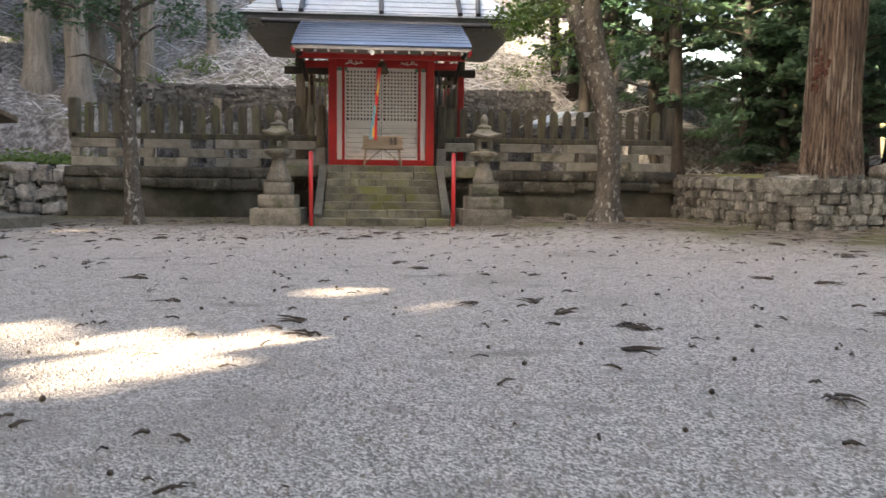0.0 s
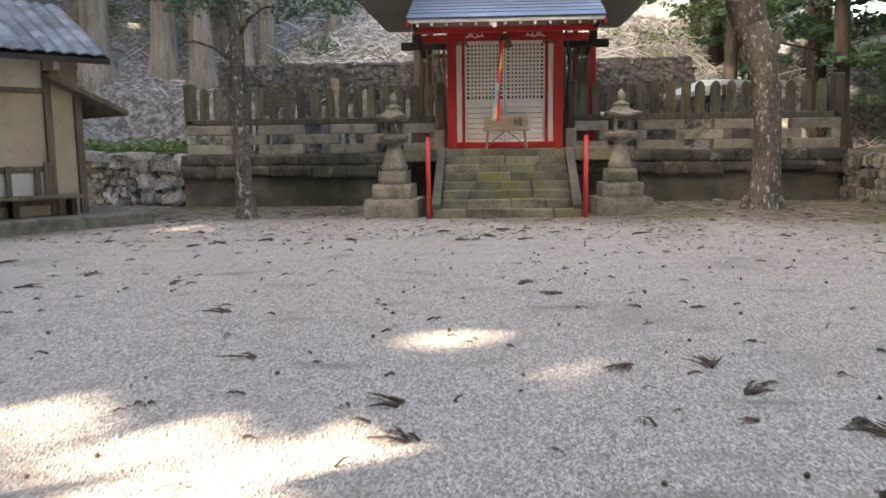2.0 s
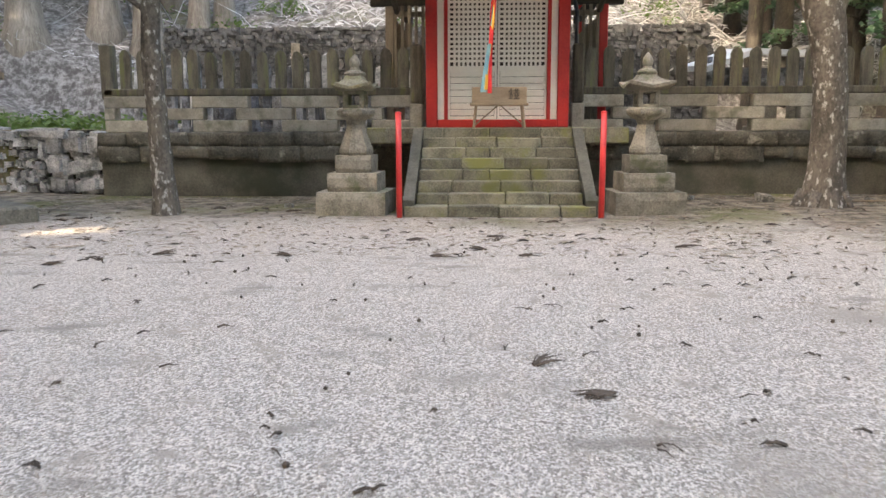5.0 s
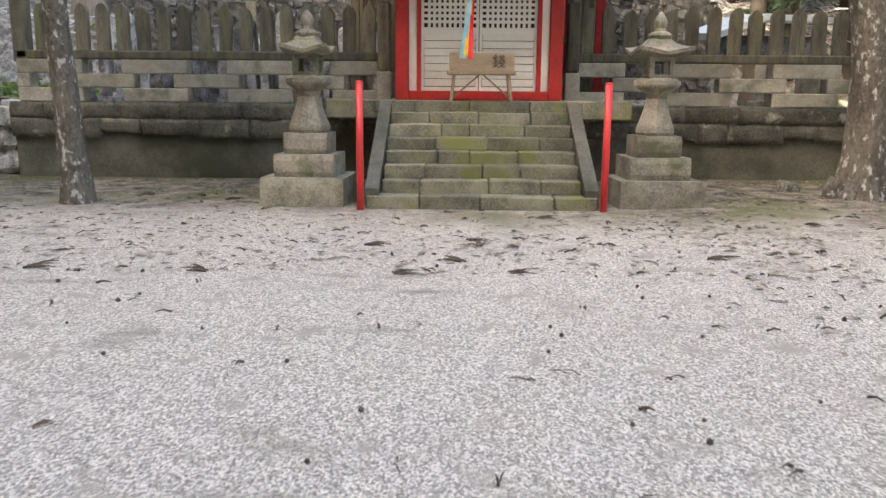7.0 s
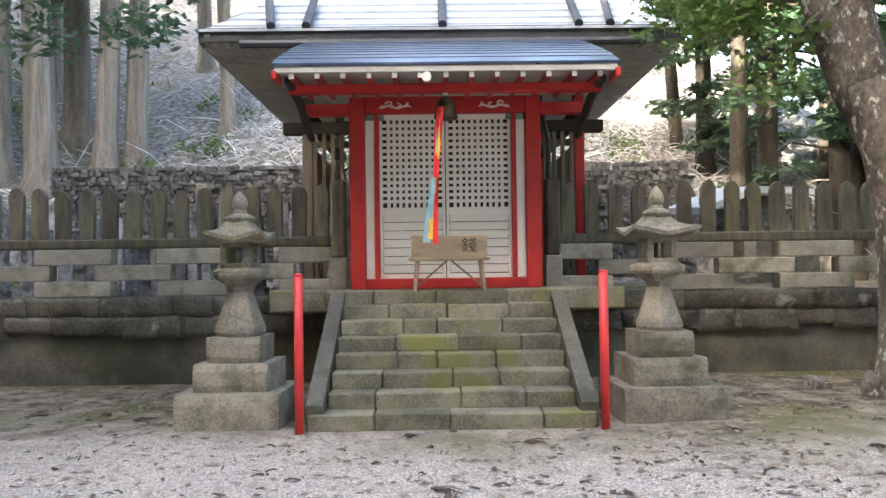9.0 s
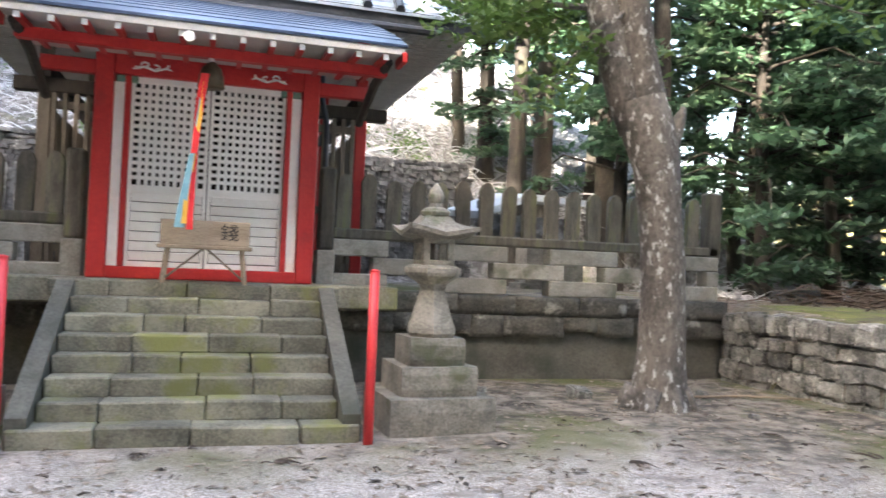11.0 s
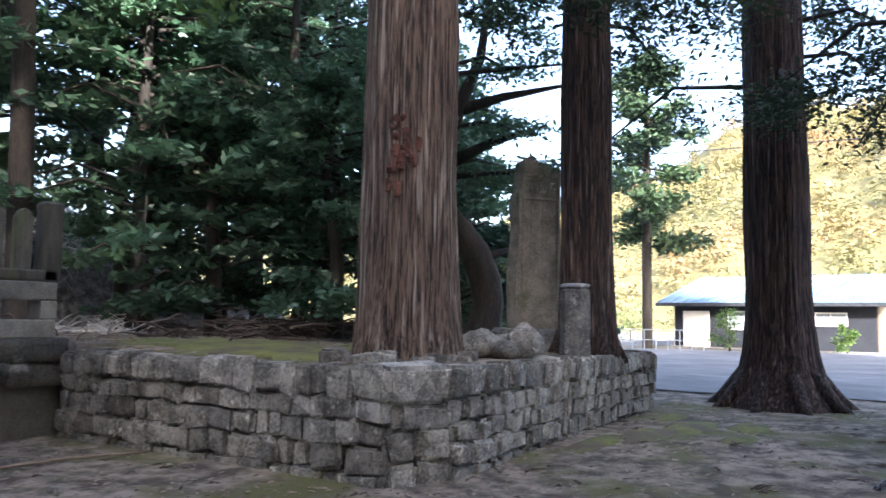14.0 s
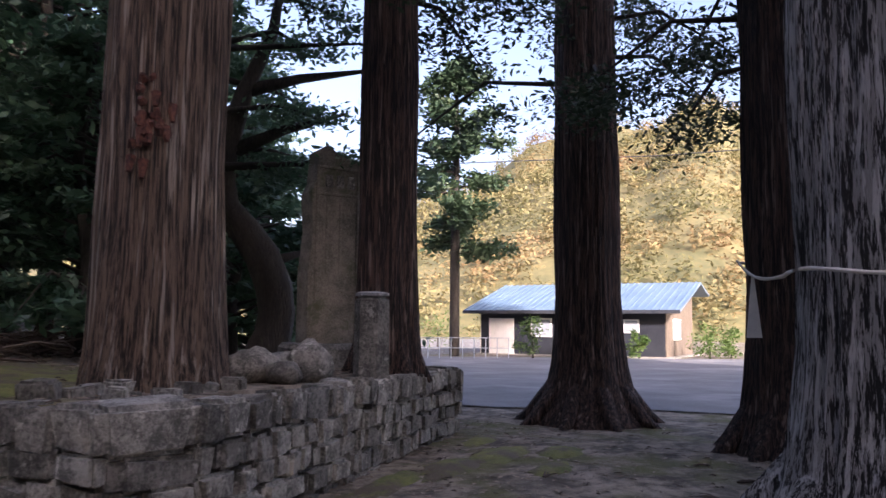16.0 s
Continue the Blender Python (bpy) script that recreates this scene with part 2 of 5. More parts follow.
M_DEBRIS = mat("dry_litter", (0.045, 0.034, 0.025), (0.13, 0.095, 0.07), 3, 30, bump=0)
M_DRYLEAF = mat("pale_fallen_leaf", (0.14, 0.10, 0.065), (0.40, 0.33, 0.25), 4, 20, (0.06, 0.045, 0.03), 3, (0.5, 0.62), bump=0)
M_PEBBLE = mat("pale_pebble", (0.30, 0.26, 0.22), (0.56, 0.50, 0.45), 6, 60, bump=0)
M_MOSS = mat("moss", (0.075, 0.095, 0.022), (0.20, 0.20, 0.05), 2.5, 40, (0.10, 0.08, 0.05), 1.9, (0.44, 0.60), bump=0.8, bump_dist=0.03)
M_ASPHALT = mat("grey_lot_gravel", (0.10, 0.103, 0.108), (0.19, 0.192, 0.198), 0.7, 30, (0.25, 0.25, 0.25), 0.25, (0.52, 0.7), rough=0.9)
M_OCHRE = mat("ochre_plaster", (0.36, 0.29, 0.20), (0.46, 0.38, 0.27), 1.5, 30, (0.28, 0.23, 0.165), 0.9, (0.52, 0.74), rough=0.9)
M_CREAM = mat("cream_plaster", (0.48, 0.45, 0.39), (0.58, 0.55, 0.48), 1.5, 30, (0.36, 0.32, 0.26), 0.9, (0.56, 0.76), rough=0.9)
M_HUTWOOD = mat("hut_timber", (0.09, 0.07, 0.05), (0.20, 0.16, 0.115), 3, 40, (0.07, 0.06, 0.045), 2, (0.54, 0.7), stretch=(3, 3, 0.4))
M_TILE = mat("blue_grey_roof_tile", (0.075, 0.09, 0.115), (0.19, 0.215, 0.25), 3, 30, (0.05, 0.052, 0.05), 2, (0.52, 0.70), rough=0.40, vary=0.45)
# navy taken near black: the front wall's shade is put into the colour
M_NAVY = mat("shaded_navy_siding", (0.010, 0.012, 0.018), (0.02, 0.024, 0.032), 1.2, 20, rough=0.8)
M_HOUSEROOF = mat("light_blue_sheet_roof", (0.12, 0.19, 0.26), (0.18, 0.26, 0.34), 0.6, 8, rough=0.45, metal=0.2, bump=0.05)
M_GLASS = mat("window_pane", (0.25, 0.28, 0.30), (0.40, 0.43, 0.45), 1, 5, rough=0.12, bump=0)
M_ROPE = mat("white_straw_rope", (0.60, 0.56, 0.47), (0.76, 0.73, 0.66), 20, 90, bump=0.6)
M_CLOTHRED = mat("red_cloth", (0.60, 0.02, 0.03), (0.72, 0.05, 0.04), 12, 80)
M_CLOTHYELLOW = mat("yellow_cloth", (0.75, 0.42, 0.05), (0.82, 0.52, 0.10), 12, 80)
M_CLOTHBLUE = mat("blue_cloth", (0.18, 0.38, 0.46), (0.26, 0.48, 0.54), 12, 80)
M_CLOTHWHITE = mat("pale_cloth", (0.66, 0.64, 0.58), (0.78, 0.76, 0.70), 12, 80)
M_INK = mat("black_ink", (0.015, 0.013, 0.012), (0.03, 0.027, 0.025), 12, 80)
M_TARP = mat("blue_grey_marker", (0.06, 0.07, 0.09), (0.24, 0.26, 0.29), 5, 30, (0.05, 0.05, 0.052), 3.5, (0.48, 0.62), vary=0.5)

# ---- mesh helpers ----


class Mesh:
    """Gathers vertices and faces and becomes one object."""

    def __init__(self):
        self.v, self.f = [], []

    def add(self, v, f):
        n = len(self.v)
        self.v += [tuple(p) for p in v]
        self.f += [tuple(i + n for i in q) for q in f]
        return self

    def box(self, lo, hi, chamfer=0.0, m=None, jitter=0.0, rnd=random):
        bm = bmesh.new()
        bmesh.ops.create_cube(bm, size=1)
        for p in bm.verts:
            p.co = Vector([(a + b) / 2 + c * (b - a) for a, b, c in zip(lo, hi, p.co)])
            if jitter:
                p.co += Vector([rnd.uniform(-jitter, jitter) for _ in range(3)])
        if chamfer:
            bmesh.ops.bevel(bm, geom=bm.edges[:], offset=chamfer, segments=1, affect='EDGES')
        return self.take(bm, m)

    def take(self, bm, m=None):
        bm.verts.ensure_lookup_table()
        self.add([(m @ p.co) if m else p.co for p in bm.verts], [[p.index for p in q.verts] for q in bm.faces])
        bm.free()
        return self

    def tube(self, pts, radii, seg=8, rough=0.0, ridges=0, cap=True):
        pts = [Vector(p) for p in pts]
        v, f = [], []
        for i, p in enumerate(pts):
            d = (pts[min(i + 1, len(pts) - 1)] - pts[max(i - 1, 0)]).normalized()
            up = Vector((1, 0, 0)) if abs(d.x) < 0.9 else Vector((0, 1, 0))
            a = d.cross(up).normalized()
            b = d.cross(a)
            for k in range(seg):
                t = 2 * math.pi * k / seg
                r = float(radii[i])
                if rough:
                    r *= 1 + rough * noise.noise(Vector((math.cos(t) * 1.7, math.sin(t) * 1.7, p.z * 0.7 + pts[0].x)))
                if ridges:
                    u = Vector((math.cos(t), math.sin(t), 0)) * ridges * 0.17 + Vector((pts[0].x, pts[0].y, p.z * 0.22))
                    r *= 1 + 0.05 * (1 - 2.2 * abs(noise.noise(u))) - 0.03 * abs(noise.noise(u * 2.3))
                v.append(p + r * (math.cos(t) * a + math.sin(t) * b))
        for i in range(len(pts) - 1):
            for k in range(seg):
                f.append((i * seg + k, i * seg + (k + 1) % seg, (i + 1) * seg + (k + 1) % seg, (i + 1) * seg + k))
        if cap:
            f += [tuple(range(seg)), tuple(range((len(pts) - 1) * seg, len(pts) * seg))[::-1]]
        return self.add(v, f)

    def prism(self, outline, axis_pts):
        """A flat outline [(u, w)] as a prism between two mappings."""
        n = len(outline)
        v = [axis_pts[0](u, w) for u, w in outline] + [axis_pts[1](u, w) for u, w in outline]
        f = [tuple(range(n)), tuple(range(n, 2 * n))[::-1]] + [(i, i + n, (i + 1) % n + n, (i + 1) % n) for i in range(n)]
        return self.add(v, f)

    def square_lathe(self, profile, sides=4, turn=math.pi / 4, lift=0.0):
        """Rings of [(half width, z)] with that many sides; lift raises the corners."""
        v, f = [], []
        k = 1 / math.cos(math.pi / sides)
        n = sides * 2
        for r, z in profile:
            for i in range(n):
                t = turn + math.pi * i / sides
                corner = i % 2 == 0
                rr = r * (k if corner else 1)
                v.append((rr * math.cos(t), rr * math.sin(t), z + (lift * r if corner else 0)))
        for j in range(len(profile) - 1):
            for i in range(n):
                f.append((j * n + i, j * n + (i + 1) % n, (j + 1) * n + (i + 1) % n, (j + 1) * n + i))
        f += [tuple(range(n))[::-1], tuple(range((len(profile) - 1) * n, len(profile) * n))]
        return self.add(v, f)

    def data(self, name, material, smooth=False):
        me = bpy.data.meshes.new(name)
        me.from_pydata(self.v, [], self.f)
        bm = bmesh.new()
        bm.from_mesh(me)
        bmesh.ops.recalc_face_normals(bm, faces=bm.faces[:])
        bm.to_mesh(me)
        bm.free()
        me.materials.append(material)
        if smooth:
            me.polygons.foreach_set("use_smooth", [True] * len(me.polygons))
        return me

    def make(self, name, material, parent=None, smooth=False, at=None):
        ob = new(name, self.data(name, material, smooth))
        if at is not None:
            ob.matrix_basis = at
        if parent:
            ob.parent = parent
        return ob


def piece(name, me, m, parent):
    ob = new(name, me)
    ob.parent = parent
    ob.matrix_basis = m
    return ob


def empty(name, m=None):
    ob = new(name)
    if m is not None:
        ob.matrix_basis = m
    return ob


def box_part(name, lo, hi, material, parent, chamfer=0.008):
    return Mesh().box(lo, hi, chamfer).make(name, material, parent)


def stone_mesh(seed, material, round_by=0.16):
    """A unit stone with worn, uneven edges; about 50 faces."""
    rnd = random.Random(seed)
    bm = bmesh.new()
    bmesh.ops.create_cube(bm, size=1)
    for p in bm.verts:
        p.co += Vector((rnd.uniform(-0.12, 0.12), rnd.uniform(-0.04, 0.04), rnd.uniform(-0.12, 0.12)))
    bmesh.ops.bevel(bm, geom=bm.edges[:], offset=round_by, segments=2, affect='EDGES')
    for p in bm.verts:
        p.co += Vector([rnd.uniform(-0.028, 0.028) for _ in range(3)])
    return Mesh().take(bm).data("stone", material)


def leaf_cloud(mesh, centres, radii, flat, count, size, rnd, keep=None):
    """Small folded leaves round the centres; flat squeezes each clump in height."""
    c = np.array(centres)[rnd.integers(0, len(centres), count)]
    r = np.array(radii)[rnd.integers(0, len(radii), count)][:, None]
    d = rnd.normal(size=(count, 3))
    d /= np.linalg.norm(d, axis=1)[:, None]
    p = c + d * r * rnd.uniform(0.15, 1.0, (count, 1)) ** 0.5 * np.array([1, 1, flat])
    if keep is not None:
        p = p[keep(p)]
    n = len(p)
    a = rnd.normal(size=(n, 3)) * np.array([1, 1, 0.45])
    a /= np.linalg.norm(a, axis=1)[:, None]
    b = np.cross(a, rnd.normal(size=(n, 3)) * np.array([0.5, 0.5, 1.0]))
    b /= np.linalg.norm(b, axis=1)[:, None]
    s = size * rnd.uniform(0.6, 1.3, (n, 1))
    q = np.stack([p - a * s, p + b * s * 0.42, p + a * s, p - b * s * 0.42], axis=1).reshape(-1, 3)
    k = len(mesh.v)
    mesh.v += [tuple(x) for x in q.tolist()]
    mesh.f += [(k + 4 * i, k + 4 * i + 1, k + 4 * i + 2, k + 4 * i + 3) for i in range(n)]


def leaf_object(mesh, name, material, parent):
    me = bpy.data.meshes.new(name)
    me.from_pydata(mesh.v, [], mesh.f)
    me.materials.append(material)
    ob = new(name, me)
    ob.parent = parent
    return tagged(ob, kind="stuff")

# ---- ground ----


def step_up(a, b, v):
    t = min(1.0, max(0.0, (v - a) / (b - a)))
    return t * t * (3 - 2 * t)


def height(x, y):
    z = 0.15 * step_up(7, 13, x) + 0.06 * step_up(1, 4, x) * step_up(-6, 1, y) * (1 - step_up(9, 13, x))
    z += 0.035 * noise.noise(Vector((x * 0.35, y * 0.35, 0))) * (1 - step_up(-4, -1.5, y)) * (1 - step_up(11, 15, x))
    if y > 3.55 and -7.45 < x <= 7.7:
        z = 1.16
    if x <= -7.45 and y > 4.3:
        z = 1.25
    if x > 7.7 and y > -1.25:
        top = 1.05 + 0.10 * step_up(-1, 4, y) + 0.03 * noise.noise(Vector((x * 0.8, y * 0.8, 3)))
        z += (top - z) * (1 - step_up(14.0, 14.25 + 0.9 * max(0, y), x))
    if y > 9:
        rise = 1.5 * step_up(11.9, 12.3, y) + 0.56 * max(0, y - 12.3)
        rise += 0.5 * noise.noise(Vector((x * 0.2, y * 0.2, 5))) * step_up(13, 16, y)
        z += min(rise, 30) * (1 - step_up(9, 30, x))
    if x < -12:
        z += 0.35 * min(30, -12 - x) * step_up(-6, 6, y)
    return z


def build_ground():
    xs = np.unique(np.round(np.concatenate([np.linspace(-2500, -120, 6), np.linspace(-120, -20, 18), np.arange(-20, 22, 0.5), [7.69, 7.71, -7.46, -7.44], np.linspace(22, 120, 24), np.linspace(140, 2500, 6)]), 3))
    ys = np.unique(np.round(np.concatenate([np.linspace(-2500, -120, 6), np.linspace(-120, -20, 16), np.arange(-20, 16, 0.5), [3.54, 3.56, -1.24, -1.26, 4.29, 4.31], np.arange(16, 60, 1.5), np.linspace(60, 120, 8), np.linspace(150, 2500, 6)]), 3))
    m = Mesh()
    m.v = [(x, y, height(x, y)) for y in ys for x in xs]
    w = len(xs)
    m.f = [(j * w + i, j * w + i + 1, (j + 1) * w + i + 1, (j + 1) * w + i) for j in range(len(ys) - 1) for i in range(w - 1)]
    ob = m.make("ground", M_GROUND, smooth=True)
    tagged(ob, "pale gravel court turning to mossy soil and leaf-littered slope", "ground", kind="structure")


build_ground()
lot = Mesh()
rim = [(17.6, -1.0), (18.4, -3.2), (18.0, -8), (19, -30), (40, -60), (48, -20), (45, -3), (40.5, 8.5), (37, 30), (22, 24), (19.0, 8)]
lot.v = [(x, y, 0.175) for x, y in rim]
lot.f = [tuple(range(len(rim)))]
tagged(lot.make("road", M_ASPHALT), "grey gravel parking lot beside the precinct", "road", kind="structure")
moss = Mesh()
rnd = random.Random(4)
for cx, cy, rx, ry in ((9.2, 2.2, 1.6, 2.2), (8.4, 0.8, 0.7, 1.5), (10.6, 0.6, 1.6, 1.2), (10.7, -2.05, 0.75, 0.22), (11.6, -2.3, 0.75, 0.3), (12.6, -2.55, 0.8, 0.35), (13.1, -3.15, 0.5, 0.3), (12.0, -3.3, 0.5, 0.2), (13.6, -2.0, 0.6, 0.2)):
    ring = []
    for k in range(28):
        t = 2 * math.pi * k / 28
        r = 1 + 0.35 * noise.noise(Vector((cx + 2 * math.cos(t), cy + 2 * math.sin(t), 0))) + 0.25 * noise.noise(Vector((cx + 6 * math.cos(t), cy + 6 * math.sin(t), 4)))
        ring.append((cx + rx * r * math.cos(t), cy + ry * r * math.sin(t)))
    ins = [(cx + (x - cx) * 0.55, cy + (y - cy) * 0.55) for x, y in ring]
    v = [(x, y, height(x, y) - 0.01) for x, y in ring] + [(x, y, height(x, y) + 0.035) for x, y in ins] + [(cx, cy, height(cx, cy) + 0.045)]
    moss.add(v, [(k, (k + 1) % 28, 28 + (k + 1) % 28, 28 + k) for k in range(28)] + [(28 + k, 28 + (k + 1) % 28, 56) for k in range(28)])
tagged(moss.make("moss_patch", M_MOSS, smooth=True), "low yellow-green moss on the soil and terrace", "moss", kind="stuff")

# ---- retaining wall under the fence, with its fence ----


def rough_block(lo, hi, amp, seed, cuts=(8, 2, 4)):
    """A block with a broken, weathered face: a finely cut box moved by noise at two scales."""
    m = Mesh()
    n = [max(1, c) for c in cuts]
    size = [b - a for a, b in zip(lo, hi)]
    bm = bmesh.new()
    bmesh.ops.create_cube(bm, size=1)
    for axis in range(3):
        for k in range(1, n[axis]):
            co = [0, 0, 0]
            co[axis] = k / n[axis] - 0.5
            no = [0, 0, 0]
            no[axis] = 1
            bmesh.ops.bisect_plane(bm, geom=bm.verts[:] + bm.edges[:] + bm.faces[:], plane_co=co, plane_no=no)
    o = Vector((seed * 7.3, seed * 1.7, 0))
    for p in bm.verts:
        q = Vector([(a + b) / 2 + c * d for a, b, c, d in zip(lo, hi, p.co, size)])
        front = 0.5 - p.co.y
        d = noise.noise_vector(q * 3.0 + o) * amp + noise.noise_vector(q * 9.0 + o) * amp * 0.5
        corner = (abs(p.co.x) > 0.49) + (abs(p.co.z) > 0.49)
        p.co = q + Vector((d.x * 0.4, d.y * front + 0.02 * corner * front, d.z * 0.6))
    return m.take(bm)


def front_wall():
    wall = empty("wall_front")
    tagged(wall, "dark damp retaining wall with a broken lichened stone course on top", "wall", kind="structure")
    for a, b in ((-7.5, -1.42), (1.42, 7.5)):
        rough_block((a, 3.42, -0.15), (b, 3.75, 0.76), 0.035, int(b * 3), (44, 2, 7)).make("footing", M_PLASTER, wall, True)
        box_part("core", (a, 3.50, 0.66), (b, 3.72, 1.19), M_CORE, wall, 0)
        rnd = random.Random(int(b * 10))
        for z0, z1, lo, hi in ((0.94, 1.205, 0.5, 1.2), (0.68, 0.94, 0.45, 1.0)):
            x = a
            while x < b - 0.05:
                w = min(rnd.uniform(lo, hi), b - x)
                if b - x - w < 0.3:
                    w = b - x
                drop = rnd.uniform(-0.05, 0.05) if z0 < 0.9 else 0
                rough_block((x - 0.004, 3.29 + rnd.uniform(0, 0.04), z0 + drop), (x + w + 0.004, 3.62, z1), 0.035, rnd.uniform(0, 50), (max(3, int(w * 9)), 2, 4)).make("stone", M_UPPER, wall, True)
                x += w


def stone_fence(side):
    ob = empty("stone_fence", pose(0, 3.5, 1.21))
    tagged(ob, "pale stone block fence in open bond topped by weathered pickets", "fence", "fences beside the gate")
    end = 7.35
    bm = Mesh().box((-0.525, -0.13, 0), (0.525, 0.13, 0.215), 0.014).data("block", M_BLOCK)
    for course, (z, first) in enumerate(((0.0, 1.26), (0.222, 2.11), (0.444, 1.26))):
        x = first
        while x < end - 0.1:
            a, b = max(x, 1.57), min(x + 1.05, end)
            if b - a > 0.1:
                piece("block", bm, pose(side * (a + b) / 2, random.uniform(-0.008, 0.008), z) @ Matrix.Diagonal(((b - a) / 1.05, 1, 1, 1)), ob)
            x += 1.68
    box_part("beam", (min(side * 1.57, side * end), -0.12, 0.664), (max(side * 1.57, side * end), 0.12, 0.80), M_PICKET, ob, 0.02)
    outline = [(-0.095, 0), (0.095, 0), (0.098, 0.60), (0.06, 0.68), (0.0, 0.715), (-0.06, 0.68), (-0.098, 0.60)]
    pk = Mesh().prism(outline, (lambda u, w: (u, -0.05, w), lambda u, w: (u, 0.05, w))).data("picket", M_PICKET)
    for i in range(18):
        x = 1.72 + i * 0.327
        m = pose(side * x, random.uniform(-0.015, 0.015), 0.80, random.uniform(-1.5, 1.5), random.uniform(-1.5, 1.5), random.uniform(-4, 4))
        piece("picket", pk, m @ Matrix.Diagonal((1, 1, random.uniform(0.92, 1.04), 1)), ob)
    Mesh().box((side * 7.28 - 0.12, -0.12, 0.6), (side * 7.28 + 0.12, 0.12, 1.62), 0.03).make("end_post", M_PICKET, ob)
    Mesh().box((side * 1.46 - 0.115, -0.36, 0.05), (side * 1.46 + 0.115, -0.12, 0.50), 0.015).make("post_base", M_BLOCK, ob)
    Mesh().box((side * 1.46 - 0.10, -0.35, 0.50), (side * 1.46 + 0.10, -0.15, 1.55), 0.03).make("gate_post", M_PICKET, ob)


front_wall()
for s in (-1, 1):
    stone_fence(s)

# ---- stairs ----


def stairs():
    ob = empty("stone_stairs")
    tagged(ob, "mossy grey stone stairs of worn slabs before the gate", "stairs", kind="structure")
    rnd = random.Random(11)
    for i in range(8):
        z, y = 0.16 * (i + 1), 0.05 + 0.29 * i
        w = 1.40 if i == 0 else (1.24 if i < 7 else 1.5)
        cuts = [-w, w * rnd.uniform(-0.65, -0.4), w * rnd.uniform(-0.15, 0.1), w * rnd.uniform(0.35, 0.65), w]
        depth = 0.36 if i < 7 else 1.6
        for a, b in zip(cuts, cuts[1:]):
            if b - a < 0.12:
                continue
            Mesh().box((a + 0.004, y + rnd.uniform(-0.012, 0.012), z - 0.17), (b - 0.004, y + depth, z + rnd.uniform(-0.006, 0.006)), 0.014, jitter=0.006, rnd=rnd).make("slab", M_STEP, ob)
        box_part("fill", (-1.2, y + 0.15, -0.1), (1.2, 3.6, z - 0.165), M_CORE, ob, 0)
    for s in (-1, 1):
        m = Mesh()
        a, b = s * 1.245, s * 1.41
        m.prism([(0.10, 0.0), (0.10, 0.24), (2.05, 1.27), (3.4, 1.27), (3.4, 0.0)], (lambda u, w: (a, u, w), lambda u, w: (b, u, w)))
        m.make("side_slab", M_PLASTER, ob)
    return ob


stairs()


def rail_post(x):
    ob = empty("red_rail_post", pose(x, -0.02, 0, 0, 0, 0))
    tagged(ob, "slim bright red painted post beside the stone stairs", "post", "red posts by the stairs")
    Mesh().tube([(0, 0, -0.1), (0, 0, 1.49)], [0.043, 0.043], 14).make("shaft", M_REDRAIL, ob, True)
    Mesh().tube([(0, 0, 1.49), (0, 0, 1.505), (0, 0, 1.515)], [0.047, 0.045, 0.02], 14).make("cap", M_REDRAIL, ob)
    return ob


rail_post(-1.45)
rail_post(1.45)


